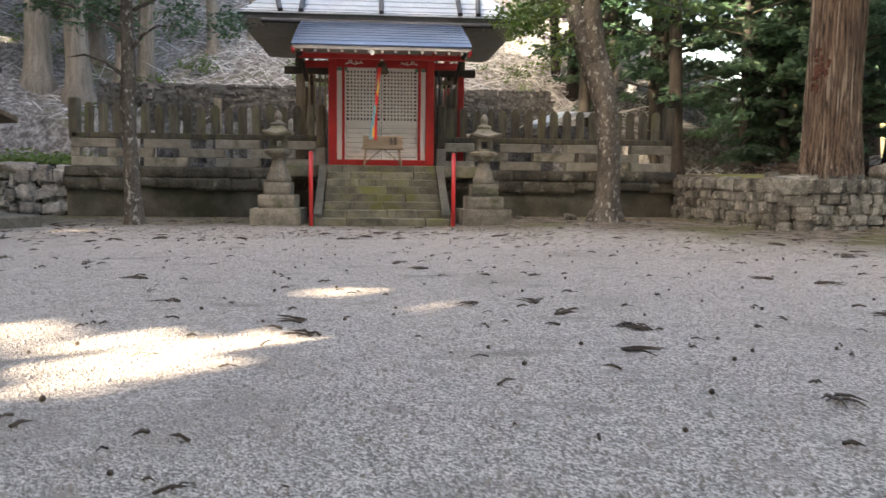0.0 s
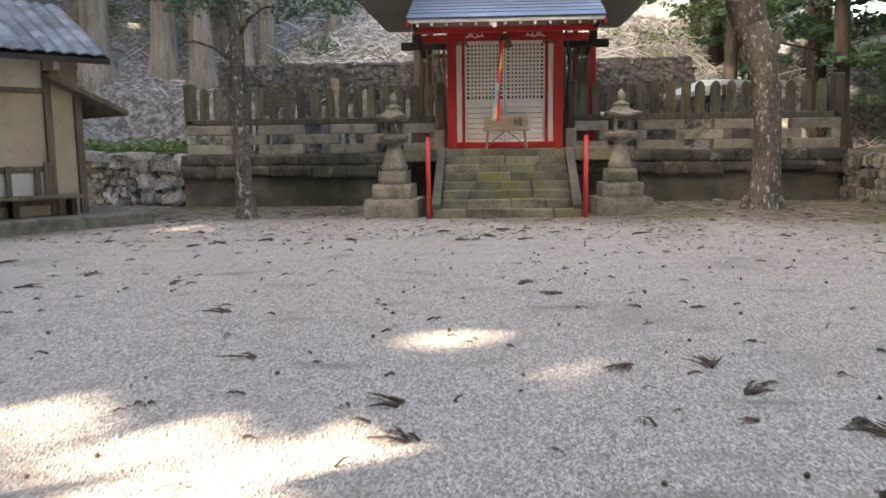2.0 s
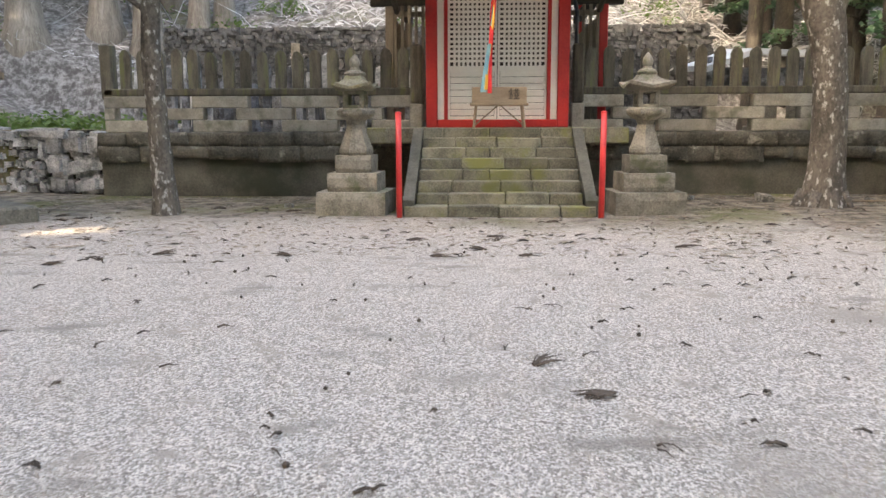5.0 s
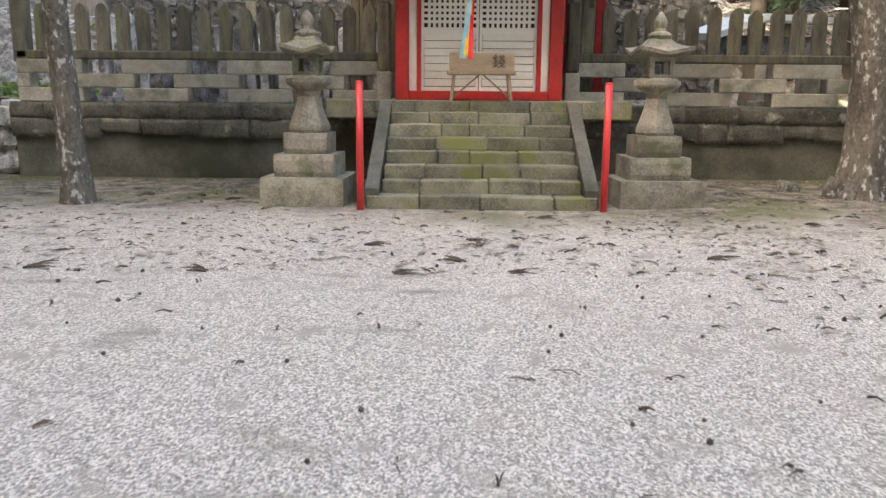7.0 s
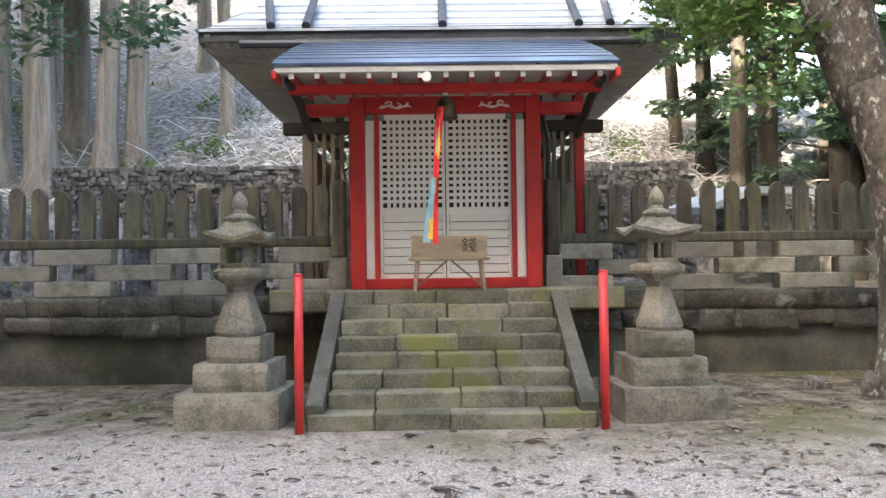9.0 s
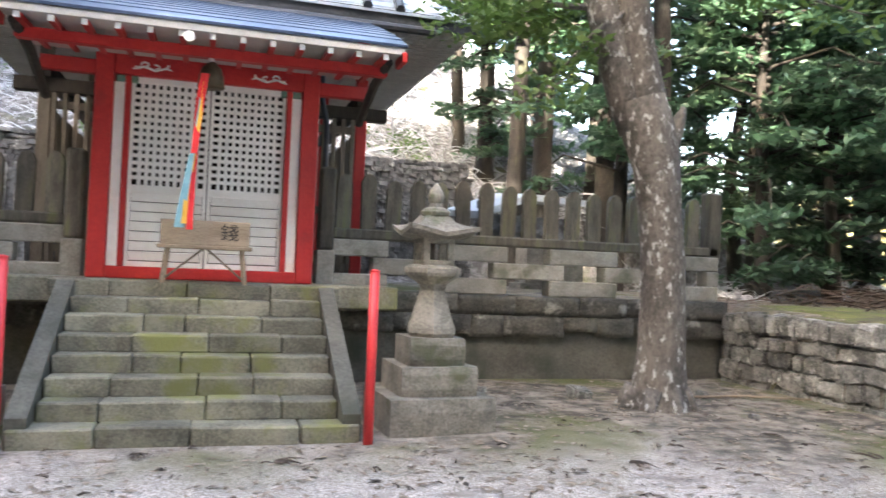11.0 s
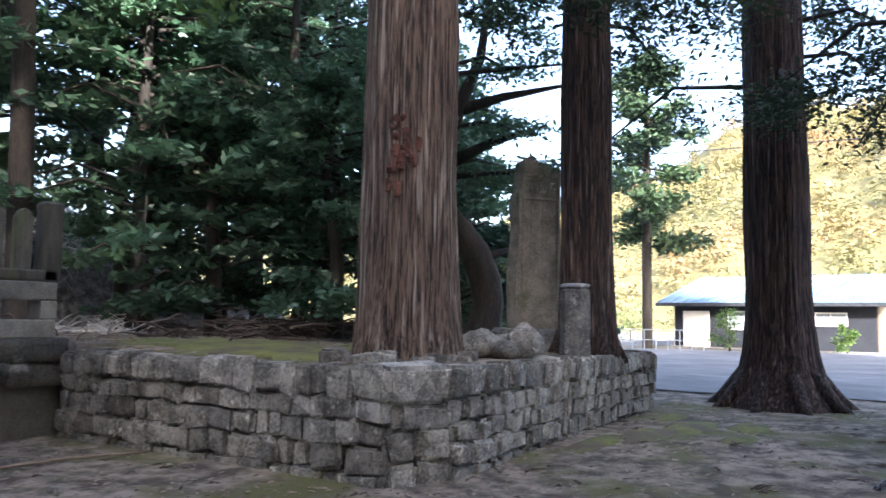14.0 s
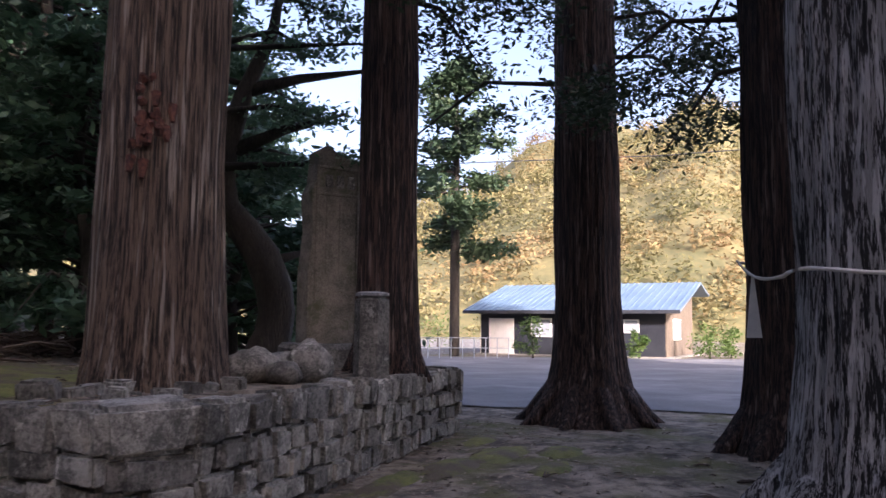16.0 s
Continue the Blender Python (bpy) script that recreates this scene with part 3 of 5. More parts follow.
def stone_lantern(x, mossy):
    ob = empty("stone_lantern", pose(x, 0.68, 0, 0, 0, 1.5 * x))
    tagged(ob, "weathered grey stone lantern on a three-stepped square base", "stone lantern", "stone lanterns by the stairs")
    rnd = random.Random(int(x * 10))
    for h, z0, z1 in ((0.515, -0.1, 0.345), (0.375, 0.345, 0.62), (0.275, 0.62, 0.88)):
        rough_block((-h, -h, z0), (h, h, z1), 0.014, x + h, (6, 6, 4)).make("base_block", M_STONE, ob)
    # flared shaft with a collar and a worn waist
    Mesh().square_lathe([(0.20, 0.87), (0.225, 0.92), (0.222, 0.97), (0.19, 1.06), (0.145, 1.21), (0.115, 1.33), (0.125, 1.36), (0.13, 1.39)], 6, 0.3).make("shaft", M_STONE, ob)
    Mesh().square_lathe([(0.13, 1.39), (0.165, 1.42), (0.24, 1.47), (0.255, 1.50), (0.255, 1.545), (0.225, 1.565), (0.17, 1.58)], 6, 0).make("platform", M_STONE, ob)
    fire = Mesh()
    for sx in (-1, 1):
        for sy in (-1, 1):
            fire.box((sx * 0.125 - 0.035, sy * 0.125 - 0.035, 1.575), (sx * 0.125 + 0.035, sy * 0.125 + 0.035, 1.84), 0.008)
    fire.box((-0.16, -0.16, 1.57), (0.16, 0.16, 1.625), 0.008).box((-0.16, -0.16, 1.785), (0.16, 0.16, 1.85), 0.008)
    fire.make("fire_box", M_STONE, ob)
    w = 0.29 if mossy else 0.335
    roof = Mesh().square_lathe([(0.15, 1.83), (w * 0.86, 1.835), (w, 1.85), (w * 1.01, 1.89), (w * 0.88, 1.905), (w * 0.70, 1.94), (w * 0.50, 2.0), (0.125, 2.045), (0.11, 2.06)], 4, math.pi / 4, 0.0)
    k = []
    for p in roof.v:
        q = Vector(p)
        reach = max(0.0, (abs(q.x) + abs(q.y)) / 2 / w - 0.55)
        d = noise.noise_vector(q * 6 + Vector((x, 0, 0))) * 0.02
        k.append((q.x + d.x, q.y + d.y, q.z + 0.16 * reach + d.z * 0.6))
    roof.v = k
    roof.make("roof", M_STEP if mossy else M_STONE, ob)
    Mesh().square_lathe([(0.10, 2.04), (0.135, 2.06), (0.145, 2.09), (0.115, 2.12), (0.07, 2.14), (0.06, 2.18)], 6, 0.2).make("crown_collar", M_STONE, ob)
    Mesh().tube([(0, 0, 2.17), (0, 0, 2.20), (0, 0, 2.25), (0, 0, 2.30), (0, 0, 2.345), (0, 0, 2.375)], [0.055, 0.075, 0.08, 0.065, 0.035, 0.010], 12, 0.25).make("finial", M_STONE, ob, True)


stone_lantern(-2.17, True)
stone_lantern(2.17, False)

# ---- shrine ----


def shrine():
    ob = empty("shrine", pose(0, 0, 0))
    tagged(ob, "small wooden shrine with vermilion gate, white lattice doors and metal roofs", "shrine")
    box_part("plinth", (-2.3, 2.68, 1.0), (2.3, 9.4, 1.285), M_STEP, ob, 0.02)
    F = 2.75
    for s in (-1, 1):
        box_part("pillar", (s * 1.15 - 0.10, F, 1.285), (s * 1.15 + 0.10, F + 0.2, 4.15), M_RED, ob, 0.012)
        box_part("white_strip", (s * 0.99 - 0.058, F + 0.06, 1.42), (s * 0.99 + 0.058, F + 0.12, 3.50), M_WHITE, ob, 0.004)
        box_part("inner_post", (s * 0.90 - 0.032, F + 0.03, 1.42), (s * 0.90 + 0.032, F + 0.13, 3.58), M_RED, ob, 0.006)
        box_part("bracket", (min(s * 1.03, s * 0.80), F + 0.045, 3.50), (max(s * 1.03, s * 0.80), F + 0.13, 3.578), M_GREEN, ob, 0.01)
        box_part("side_beam", (min(s * 1.25, s * 1.82), F + 0.02, 3.56), (max(s * 1.25, s * 1.82), F + 0.14, 3.72), M_RED, ob, 0.01)
        m = Mesh().tube([(s * 1.82, 1.55, 3.74), (s * 1.80, 2.2, 3.62), (s * 1.76, 2.9, 3.28)], [0.05, 0.055, 0.05], 6)
        m.make("strut", M_DARK, ob)
        scroll = Mesh()
        for k, (cx, cz, r0) in enumerate(((0.72, 3.70, 0.055), (0.60, 3.68, 0.045), (0.50, 3.70, 0.03), (0.82, 3.68, 0.035))):
            pts = [(s * (cx + (r0 - 0.006 * i) * math.cos(i * 0.7 + k)), F - 0.006, cz + 0.8 * (r0 - 0.006 * i) * math.sin(i * 0.7 + k)) for i in range(8)]
            scroll.tube(pts, [0.012] * 8, 5)
        scroll.tube([(s * (0.44 + 0.06 * i), F - 0.006, 3.665 + 0.018 * math.sin(i * 1.6)) for i in range(8)], [0.006, 0.014, 0.014, 0.014, 0.014, 0.014, 0.014, 0.006], 5)
        scroll.make("carved_scroll", M_WHITE, ob)
    box_part("sill", (-1.05, F + 0.01, 1.285), (1.05, F + 0.2, 1.42), M_RED, ob, 0.01)
    box_part("lintel", (-1.05, F + 0.0, 3.58), (1.05, F + 0.16, 3.82), M_RED, ob, 0.012)
    slat_v = Mesh().box((-0.021, -0.012, 0), (0.021, 0.012, 1.22)).data("slat", M_WHITE)
    slat_h = Mesh().box((-0.40, -0.010, -0.021), (0.40, 0.010, 0.021)).data("slat", M_WHITE)
    board = Mesh().box((-0.385, -0.012, -0.053), (0.385, 0.012, 0.050), 0.004).data("board", M_WHITE)
    for s in (-1, 1):
        door = empty("door", pose(s * 0.436, F + 0.10, 1.42))
        door.parent = ob
        box_part("frame", (-0.43, -0.02, 0.0), (-0.39, 0.02, 2.16), M_WHITE, door, 0.003)
        box_part("frame", (0.39, -0.02, 0.0), (0.43, 0.02, 2.16), M_WHITE, door, 0.003)
        box_part("frame", (-0.39, -0.02, 0.0), (0.39, 0.02, 0.06), M_WHITE, door, 0.003)
        box_part("frame", (-0.39, -0.02, 0.84), (0.39, 0.02, 0.93), M_WHITE, door, 0.003)
        box_part("frame", (-0.39, -0.02, 2.09), (0.39, 0.02, 2.16), M_WHITE, door, 0.003)
        for i in range(1, 10):
            piece("slat", slat_v, pose(-0.39 + 0.078 * i, 0.003, 0.9), door)
        for i in range(1, 14):
            piece("slat", slat_h, pose(0, -0.006, 0.93 + 0.0835 * i), door)
        for i in range(7):
            piece("board", board, pose(0, 0.0, 0.125 + 0.112 * i, 16, 0, 0), door)
    # porch roof
    zf, zb, yf, yb = 3.84, 4.76, 1.24, 3.60
    rows = 9
    pr = Mesh()
    for i in range(rows):
        a, b = i / rows, (i + 1) / rows
        za, zc = zf + (zb - zf) * a ** 0.9, zf + (zb - zf) * b ** 0.9
        pr.box((-1.95, 0, -0.012), (1.95, math.hypot((yb - yf) / rows, zc - za) + 0.02, 0.018), 0, pose(0, yf + (yb - yf) * a, za, math.degrees(math.atan2(zc - za, (yb - yf) / rows)) - 1.5, 0, 0))
    pr.make("porch_roof", M_METAL, ob)
    box_part("eave_board", (-1.93, yf + 0.02, 3.755), (1.93, yf + 0.07, 3.825), M_SOFFIT, ob, 0.004)
    box_part("soffit", (-1.88, yf + 0.08, 3.80), (1.88, F, 3.83), M_SOFFIT, ob, 0)
    box_part("purlin", (-1.86, 1.75, 3.63), (1.86, 1.88, 3.74), M_RED, ob, 0.01)
    tip = Mesh().box((-0.028, 0, -0.028), (0.028, 0.02, 0.028)).data("rafter_tip", M_WHITE)
    raft = Mesh().box((-0.028, 0.02, -0.028), (0.028, 1.5, 0.028)).data("rafter", M_RED)
    for i in range(13):
        x = -1.74 + i * 0.29
        piece("rafter_tip", tip, pose(x, yf + 0.055, 3.725), ob)
        piece("rafter", raft, pose(x, yf + 0.055, 3.725, 3.0, 0, 0), ob)
    for s in (-1, 1):
        box_part("barge_end", (s * 1.93 - 0.03, yf + 0.0, 3.68), (s * 1.93 + 0.03, yf + 0.35, 3.78), M_RED, ob, 0.008)
    Mesh().tube([(-0.22, yf + 0.02, 3.70), (-0.22, yf + 0.06, 3.70)], [0.055, 0.055], 12).make("lamp_boss", M_WHITE, ob)
    # hall under the main roof
    box_part("hall_wall", (-1.35, 5.3, 1.285), (1.35, 9.0, 4.85), M_WOOD, ob, 0.01)
    # added near-black sheet: stands in for the shade behind the lattice doors
    box_part("inside_shade_sheet", (-1.02, 3.15, 1.285), (1.02, 3.2, 4.2), M_DARK, ob, 0)
    for s in (-1, 1):
        box_part("corner_post", (s * 2.08 - 0.08, 4.5, 1.285), (s * 2.08 + 0.08, 4.66, 4.85), M_RED if s > 0 else M_WOOD, ob, 0.01)
        box_part("corner_post", (s * 2.08 - 0.08, 8.6, 1.285), (s * 2.08 + 0.08, 8.76, 4.85), M_RED if s > 0 else M_WOOD, ob, 0.01)
        for z in (1.55, 2.25, 3.42):
            box_part("cross_rail", (min(s * 1.36, s * 2.0), 4.54, z), (max(s * 1.36, s * 2.0), 4.62, z + 0.10), M_WOOD, ob, 0.005)
        for k in range(5):
            box_part("slat", (s * (1.42 + 0.135 * k) - 0.03, 4.49, 1.4), (s * (1.42 + 0.135 * k) + 0.03, 4.535, 3.62), M_WOOD, ob, 0.005)
        for k in range(18):
            box_part("slat", (s * 2.08 - 0.02, 4.75 + 0.215 * k, 1.4), (s * 2.08 + 0.02, 4.81 + 0.215 * k, 3.5), M_WOOD, ob, 0.004)
        box_part("head_beam", (min(s * 1.0, s * 2.45), 4.47, 3.62), (max(s * 1.0, s * 2.45), 4.66, 3.80), M_DARK, ob, 0.01)
        box_part("side_plate", (s * 2.08 - 0.09, 4.4, 3.80), (s * 2.08 + 0.09, 9.0, 4.0), M_DARK, ob, 0.01)
    # main roof
    x1, y0, y1, ze = 3.45, 3.78, 9.9, 4.86
    soff = Mesh().box((-x1, y0, ze - 0.02), (x1, y1, ze + 0.02))
    soff.make("eave_soffit", M_SOFFIT, ob)
    rib = Mesh().box((-0.02, -0.02, -0.05), (0.02, 0.02, 0.0)).data("eave_rafter", M_SOFFIT)
    for i in range(44):
        y = y0 + 0.15 + i * 0.137
        for s in (-1, 1):
            piece("eave_rafter", rib, pose(s * (2.2 + x1) / 2, y, ze - 0.025) @ Matrix.Diagonal(((x1 - 2.2) / 0.04, 1.2, 1, 1)), ob)
    for i in range(40):
        x = -3.3 + i * 0.169
        piece("eave_rafter", rib, pose(x, y0 + 0.35, ze - 0.025) @ Matrix.Diagonal((1.2, 0.7 / 0.04, 1, 1)), ob)
    edge = Mesh()
    edge.box((-x1 - 0.05, y0 - 0.06, ze - 0.03), (x1 + 0.05, y0, ze + 0.17)).box((-x1 - 0.05, y1, ze - 0.03), (x1 + 0.05, y1 + 0.06, ze + 0.14))
    for s in (-1, 1):
        edge.box((s * x1 - 0.03 + s * 0.03, y0, ze - 0.03), (s * x1 + 0.03 + s * 0.03, y1, ze + 0.12))
    edge.make("eave_edge", M_DARKMETAL, ob)
    roof = Mesh()
    n = 13
    for i in range(n):
        a, b = i / n, (i + 1) / n

        def ring(t):
            z = ze + 0.14 + 2.5 * t ** 1.15
            return [(-x1 - 0.08 + 2.2 * t, y0 - 0.1 + 2.95 * t, z), (x1 + 0.08 - 2.2 * t, y0 - 0.1 + 2.95 * t, z), (x1 + 0.08 - 2.2 * t, y1 + 0.1 - 2.95 * t, z), (-x1 - 0.08 + 2.2 * t, y1 + 0.1 - 2.95 * t, z)]
        lo, hi = ring(a), ring(b)
        hi = [(p[0], p[1], p[2] - 0.03) for p in hi]
        roof.add(lo + hi, [(k, (k + 1) % 4, 4 + (k + 1) % 4, 4 + k) for k in range(4)])
        roof.add([(p[0], p[1], p[2] - 0.035) for p in lo] + lo, [(k, (k + 1) % 4, 4 + (k + 1) % 4, 4 + k) for k in range(4)])
    roof.make("main_roof", M_METALPALE, ob)
    Mesh().tube([(-1.5, 6.84, 7.45), (1.5, 6.84, 7.45)], [0.2, 0.2], 10).make("ridge", M_DARKMETAL, ob)
    for x in (-2.45, -1.95, 0.0, 1.95, 2.4):
        lean = -0.2 if x == -2.45 else (0.08 if x == 2.4 else 0)
        Mesh().tube([(x, y0 - 0.12, ze + 0.17), (x + lean, y0 + 0.75, ze + 0.86)], [0.065, 0.065], 8).make("roof_bar", M_DARKMETAL, ob)
    Mesh().tube([(-2.9, y0 - 0.10, ze - 0.08), (2.9, y0 - 0.10, ze - 0.08)], [0.06, 0.06], 8).make("gutter", M_DARKMETAL, ob)
    Mesh().tube([(1.35, 3.6, 4.5), (1.36, 3.3, 3.6), (1.42, 3.25, 3.3), (1.42, 3.25, 1.3)], [0.035] * 4, 8).make("downpipe", M_DARKMETAL, ob)
    return ob


shrine()


def offering_box():
    ob = empty("offering_box", pose(0.02, 2.05, 1.28))
    tagged(ob, "weathered wooden offering box on trestle legs at the stair head", "offering box")
    box_part("front_board", (-0.45, -0.19, 0.40), (0.45, -0.16, 0.66), M_BOXWOOD, ob, 0.006)
    box_part("back_board", (-0.45, 0.16, 0.40), (0.45, 0.19, 0.66), M_BOXWOOD, ob, 0.006)
    for s in (-1, 1):
        box_part("end_board", (s * 0.435 - 0.015, -0.16, 0.40), (s * 0.435 + 0.015, 0.16, 0.66), M_BOXWOOD, ob, 0.004)
        for t in (-1, 1):
            Mesh().tube([(s * 0.42, t * 0.17, 0.0), (s * 0.38, t * 0.14, 0.365)], [0.026, 0.026], 6).make("leg", M_BOXWOOD, ob)
        Mesh().tube([(s * 0.39, -0.15, 0.05), (s * 0.02, -0.13, 0.365)], [0.012, 0.012], 5).make("brace", M_WOOD, ob)
    box_part("floor_board", (-0.48, -0.21, 0.36), (0.48, 0.21, 0.40), M_BOXWOOD, ob, 0.006)
    for i in range(5):
        box_part("slat", (-0.42, -0.13 + i * 0.062, 0.62), (0.42, -0.105 + i * 0.062, 0.645), M_BOXWOOD, ob, 0.004)
    txt = bpy.data.curves.new("writing", 'FONT')
    txt.body = "\u9322"
    txt.size = 0.19
    txt.extrude = 0.001
    txt.align_x, txt.align_y = 'CENTER', 'CENTER'
    txt.materials.append(M_INK)
    w = new("writing", txt)
    w.parent = ob
    w.matrix_basis = pose(0.24, -0.1925, 0.53, 90, 0, 0)
    return ob


offering_box()


def bell_rope():
    ob = empty("shrine_bell", pose(0.0, 1.82, 3.45))
    tagged(ob, "dull bronze bell with coloured cloth streamers hanging from the porch", "bell")
    Mesh().tube([(0, 0, -0.13), (0, 0, -0.12), (0, 0, 0.0), (0, 0, 0.08), (0, 0, 0.13), (0, 0, 0.15)], [0.13, 0.14, 0.125, 0.10, 0.05, 0.02], 16).make("bell", M_BRONZE, ob, True)
    Mesh().tube([(0.0, 0, 0.15), (-0.02, 0, 0.24), (0.0, 0.0, 0.36)], [0.035, 0.03, 0.03], 8).make("knot", M_CLOTHWHITE, ob)
    rnd = random.Random(3)
    for k, (m, x0, x1, z1) in enumerate(((M_CLOTHBLUE, -0.07, -0.235, -1.60), (M_CLOTHYELLOW, -0.06, -0.19, -1.56), (M_CLOTHRED, -0.055, -0.15, -1.62), (M_CLOTHRED, -0.06, -0.145, -0.85))):
        n = 9
        left, right = [], []
        for i in range(n):
            t = i / (n - 1)
            c = x0 + (x1 - x0) * t + 0.012 * math.sin(5 * t + k)
            w = (0.042 - 0.012 * t) if k == 3 else 0.018 + (0.016 if k else 0.03) * t ** 2
            yy = -0.16 - 0.012 * k - 0.03 * math.sin(4 * t + k) - 0.03 * t
            z = -0.02 + (z1 + 0.02) * t
            left.append((c - w, yy, z))
            right.append((c + w, yy + 0.02 * math.sin(9 * t + k), z))
        q = Mesh()
        q.v = left + right + [(a, b + 0.006, c) for a, b, c in left + right]
        o = 2 * n
        q.f = [(i, i + 1, n + i + 1, n + i) for i in range(n - 1)] + [(o + i, o + n + i, o + n + i + 1, o + i + 1) for i in range(n - 1)]
        q.f += [(i, o + i, o + i + 1, i + 1) for i in range(n - 1)] + [(n + i, n + i + 1, o + n + i + 1, o + n + i) for i in range(n - 1)] + [(0, n, o + n, o), (n - 1, o + n - 1, o + 2 * n - 1, 2 * n - 1)]
        q.make("streamer", m, ob)


bell_rope()

# ---- dry stone walls ----
DRY = [stone_mesh(20 + i, M_DRY, 0.125) for i in range(10)]
RUBBLE = [stone_mesh(40 + i, M_RUBBLE, 0.2) for i in range(6)]


def dry_wall(ob, p0, p1, z0, z1, courses, width, stones, seed, slack=0.25, core=None):
    """Courses of uneven stones along one straight run; the face looks to the right of p0 -> p1."""
    rnd = random.Random(seed)
    a, b = Vector((*p0, 0)), Vector((*p1, 0))
    length = (b - a).length
    turn = math.degrees(math.atan2(b.y - a.y, b.x - a.x))
    frame_m = Matrix.Translation(a) @ pose(0, 0, 0, 0, 0, turn)
    hs = [rnd.uniform(0.8, 1.15) for _ in range(courses - 1)] + [1.3]
    hs = [h * (z1 - z0) / sum(hs) for h in hs]
    z = z0
    for row, h in enumerate(hs):
        x = 0.0
        while x < length - 0.02:
            w = width * rnd.choice((0.6, 0.8, 1.0, 1.2, 1.6)) * rnd.uniform(0.9, 1.1)
            if length - x - w < 0.5 * width:
                w = length - x
            hh = h * rnd.uniform(0.94, 1.10)
            sink = rnd.uniform(-0.022, 0.022) * (1 + slack)
            m = frame_m @ pose(x + w / 2, 0.14 + sink, z + h / 2 + rnd.uniform(-1, 1) * slack * 0.06, rnd.uniform(-3, 3), rnd.uniform(-5, 5), rnd.uniform(-4, 4))
            piece("stone", rnd.choice(stones), m @ Matrix.Diagonal((w * 1.02, 0.36, hh * 1.05, 1)), ob)
            x += w
        z += h
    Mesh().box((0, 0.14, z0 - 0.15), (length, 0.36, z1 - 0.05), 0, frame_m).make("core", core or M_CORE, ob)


side_wall = empty("wall_terrace")
tagged(side_wall, "dry stone terrace wall of grey uneven blocks, mossy at its foot", "wall", kind="structure")
dry_wall(side_wall, (7.42, 3.30), (7.60, -1.45), -0.05, 1.07, 5, 0.25, DRY, 1)
dry_wall(side_wall, (7.60, -1.45), (8.25, -1.72), -0.05, 1.07, 4, 0.55, DRY, 2)
dry_wall(side_wall, (8.25, -1.72), (14.25, -1.46), -0.02, 1.05, 5, 0.25, DRY, 3)
dry_wall(side_wall, (14.25, -1.46), (14.75, 1.4), 0.05, 0.95, 5, 0.33, DRY, 4)
left_wall = empty("wall_rubble")
tagged(left_wall, "pale rubble stone wall with rough coping beside the fence", "wall", kind="structure")
dry_wall(left_wall, (-12.6, 5.0), (-8.9, 4.0), 0.0, 1.05, 6, 0.26, RUBBLE, 5, 1.0)
dry_wall(left_wall, (-8.9, 4.0), (-7.5, 3.5), 0.0, 1.2, 3, 0.55, RUBBLE, 6)
dry_wall(left_wall, (-12.6, 4.95), (-8.0, 3.72), 1.05, 1.3, 1, 0.9, RUBBLE, 7)


def terrace_wall():
    """The dark retaining wall behind the shrine; its stones are too far and small to pick apart."""
    rnd = random.Random(8)
    m = Mesh()
    for x0, x1, top in ((-9.5, -1.9, 4.05), (1.9, 6.1, 4.05)):
        z = 1.1
        while z < top:
            x = x0
            while x < x1:
                w = rnd.uniform(0.10, 0.24)
                m.box((x, 11.75 + rnd.uniform(-0.05, 0.05), z), (x + w - 0.02, 12.1, z + 0.10), 0, jitter=0.025, rnd=rnd)
                x += w
            z += 0.112
        m.box((x0, 11.85, 1.0), (x1, 12.4, top - 0.05))
    tagged(m.make("terrace_wall", M_DARKSTONE), "dark stacked stone terrace wall behind the shrine", "wall", kind="stuff")


terrace_wall()


def grave_marker(x, y, h, w, mm, tilt=0.0, round_top=False):
    z = height(x, y) - 0.05
    ob = empty("stone_marker", pose(x, y, z, 0, tilt, random.uniform(-15, 15)))
    tagged(ob, "small weathered upright stone marker on the slope", "stone marker", "markers behind the fence")
    Mesh().box((-w * 0.8, -w * 0.5, 0), (w * 0.8, w * 0.5, 0.18), 0.02).make("base", mm, ob)
    Mesh().square_lathe([(w * 0.5, 0.18), (w * 0.48, h * 0.85), (w * 0.36, h * 0.97), (w * 0.05, h)] if round_top else [(w * 0.5, 0.18), (w * 0.48, h), (w * 0.4, h + 0.03)]).make("shaft", mm, ob)


rnd = random.Random(15)
for i in range(34):
    grave_marker(-7.2 + i * 0.165 + rnd.uniform(-0.07, 0.07), rnd.uniform(4.3, 6.2), rnd.uniform(0.95, 1.75), rnd.uniform(0.10, 0.2), M_TARP if i % 3 else M_RUBBLE, rnd.uniform(-3, 3), i % 2 == 0)
for x, y, h, w in ((5.1, 12.6, 0.8, 0.4), (4.6, 12.8, 0.55, 0.35), (6.9, 9.5, 1.3, 0.5), (-4.9, 8.6, 2.2, 0.22), (7.6, 9.0, 1.0, 0.5), (-3.6, 12.8, 0.9, 0.3)):
    grave_marker(x, y, h, w, M_STONE)


def slope_roof(x, y, z):
    ob = empty("low_stone_roof", pose(x, y, z, 0, 0, 10))
    tagged(ob, "low grey tiled shelter behind the fence", "shelter")
    Mesh().prism([(-1.3, 0.55), (-0.2, 0.95), (1.3, 0.9), (1.3, 0.8), (-0.2, 0.82), (-1.3, 0.42)], (lambda u, w: (u, -0.6, w), lambda u, w: (u, 0.8, w + 0.1))).make("roof", M_METALPALE, ob)
    for s in (-1, 1):
        box_part("post", (s * 1.1 - 0.05, -0.3, -0.1), (s * 1.1 + 0.05, -0.2, 0.78), M_TARP, ob)
    box_part("panel", (-1.05, -0.25, 0), (1.05, -0.2, 0.55), M_TARP, ob)


slope_roof(5.9, 7.6, 2.05)

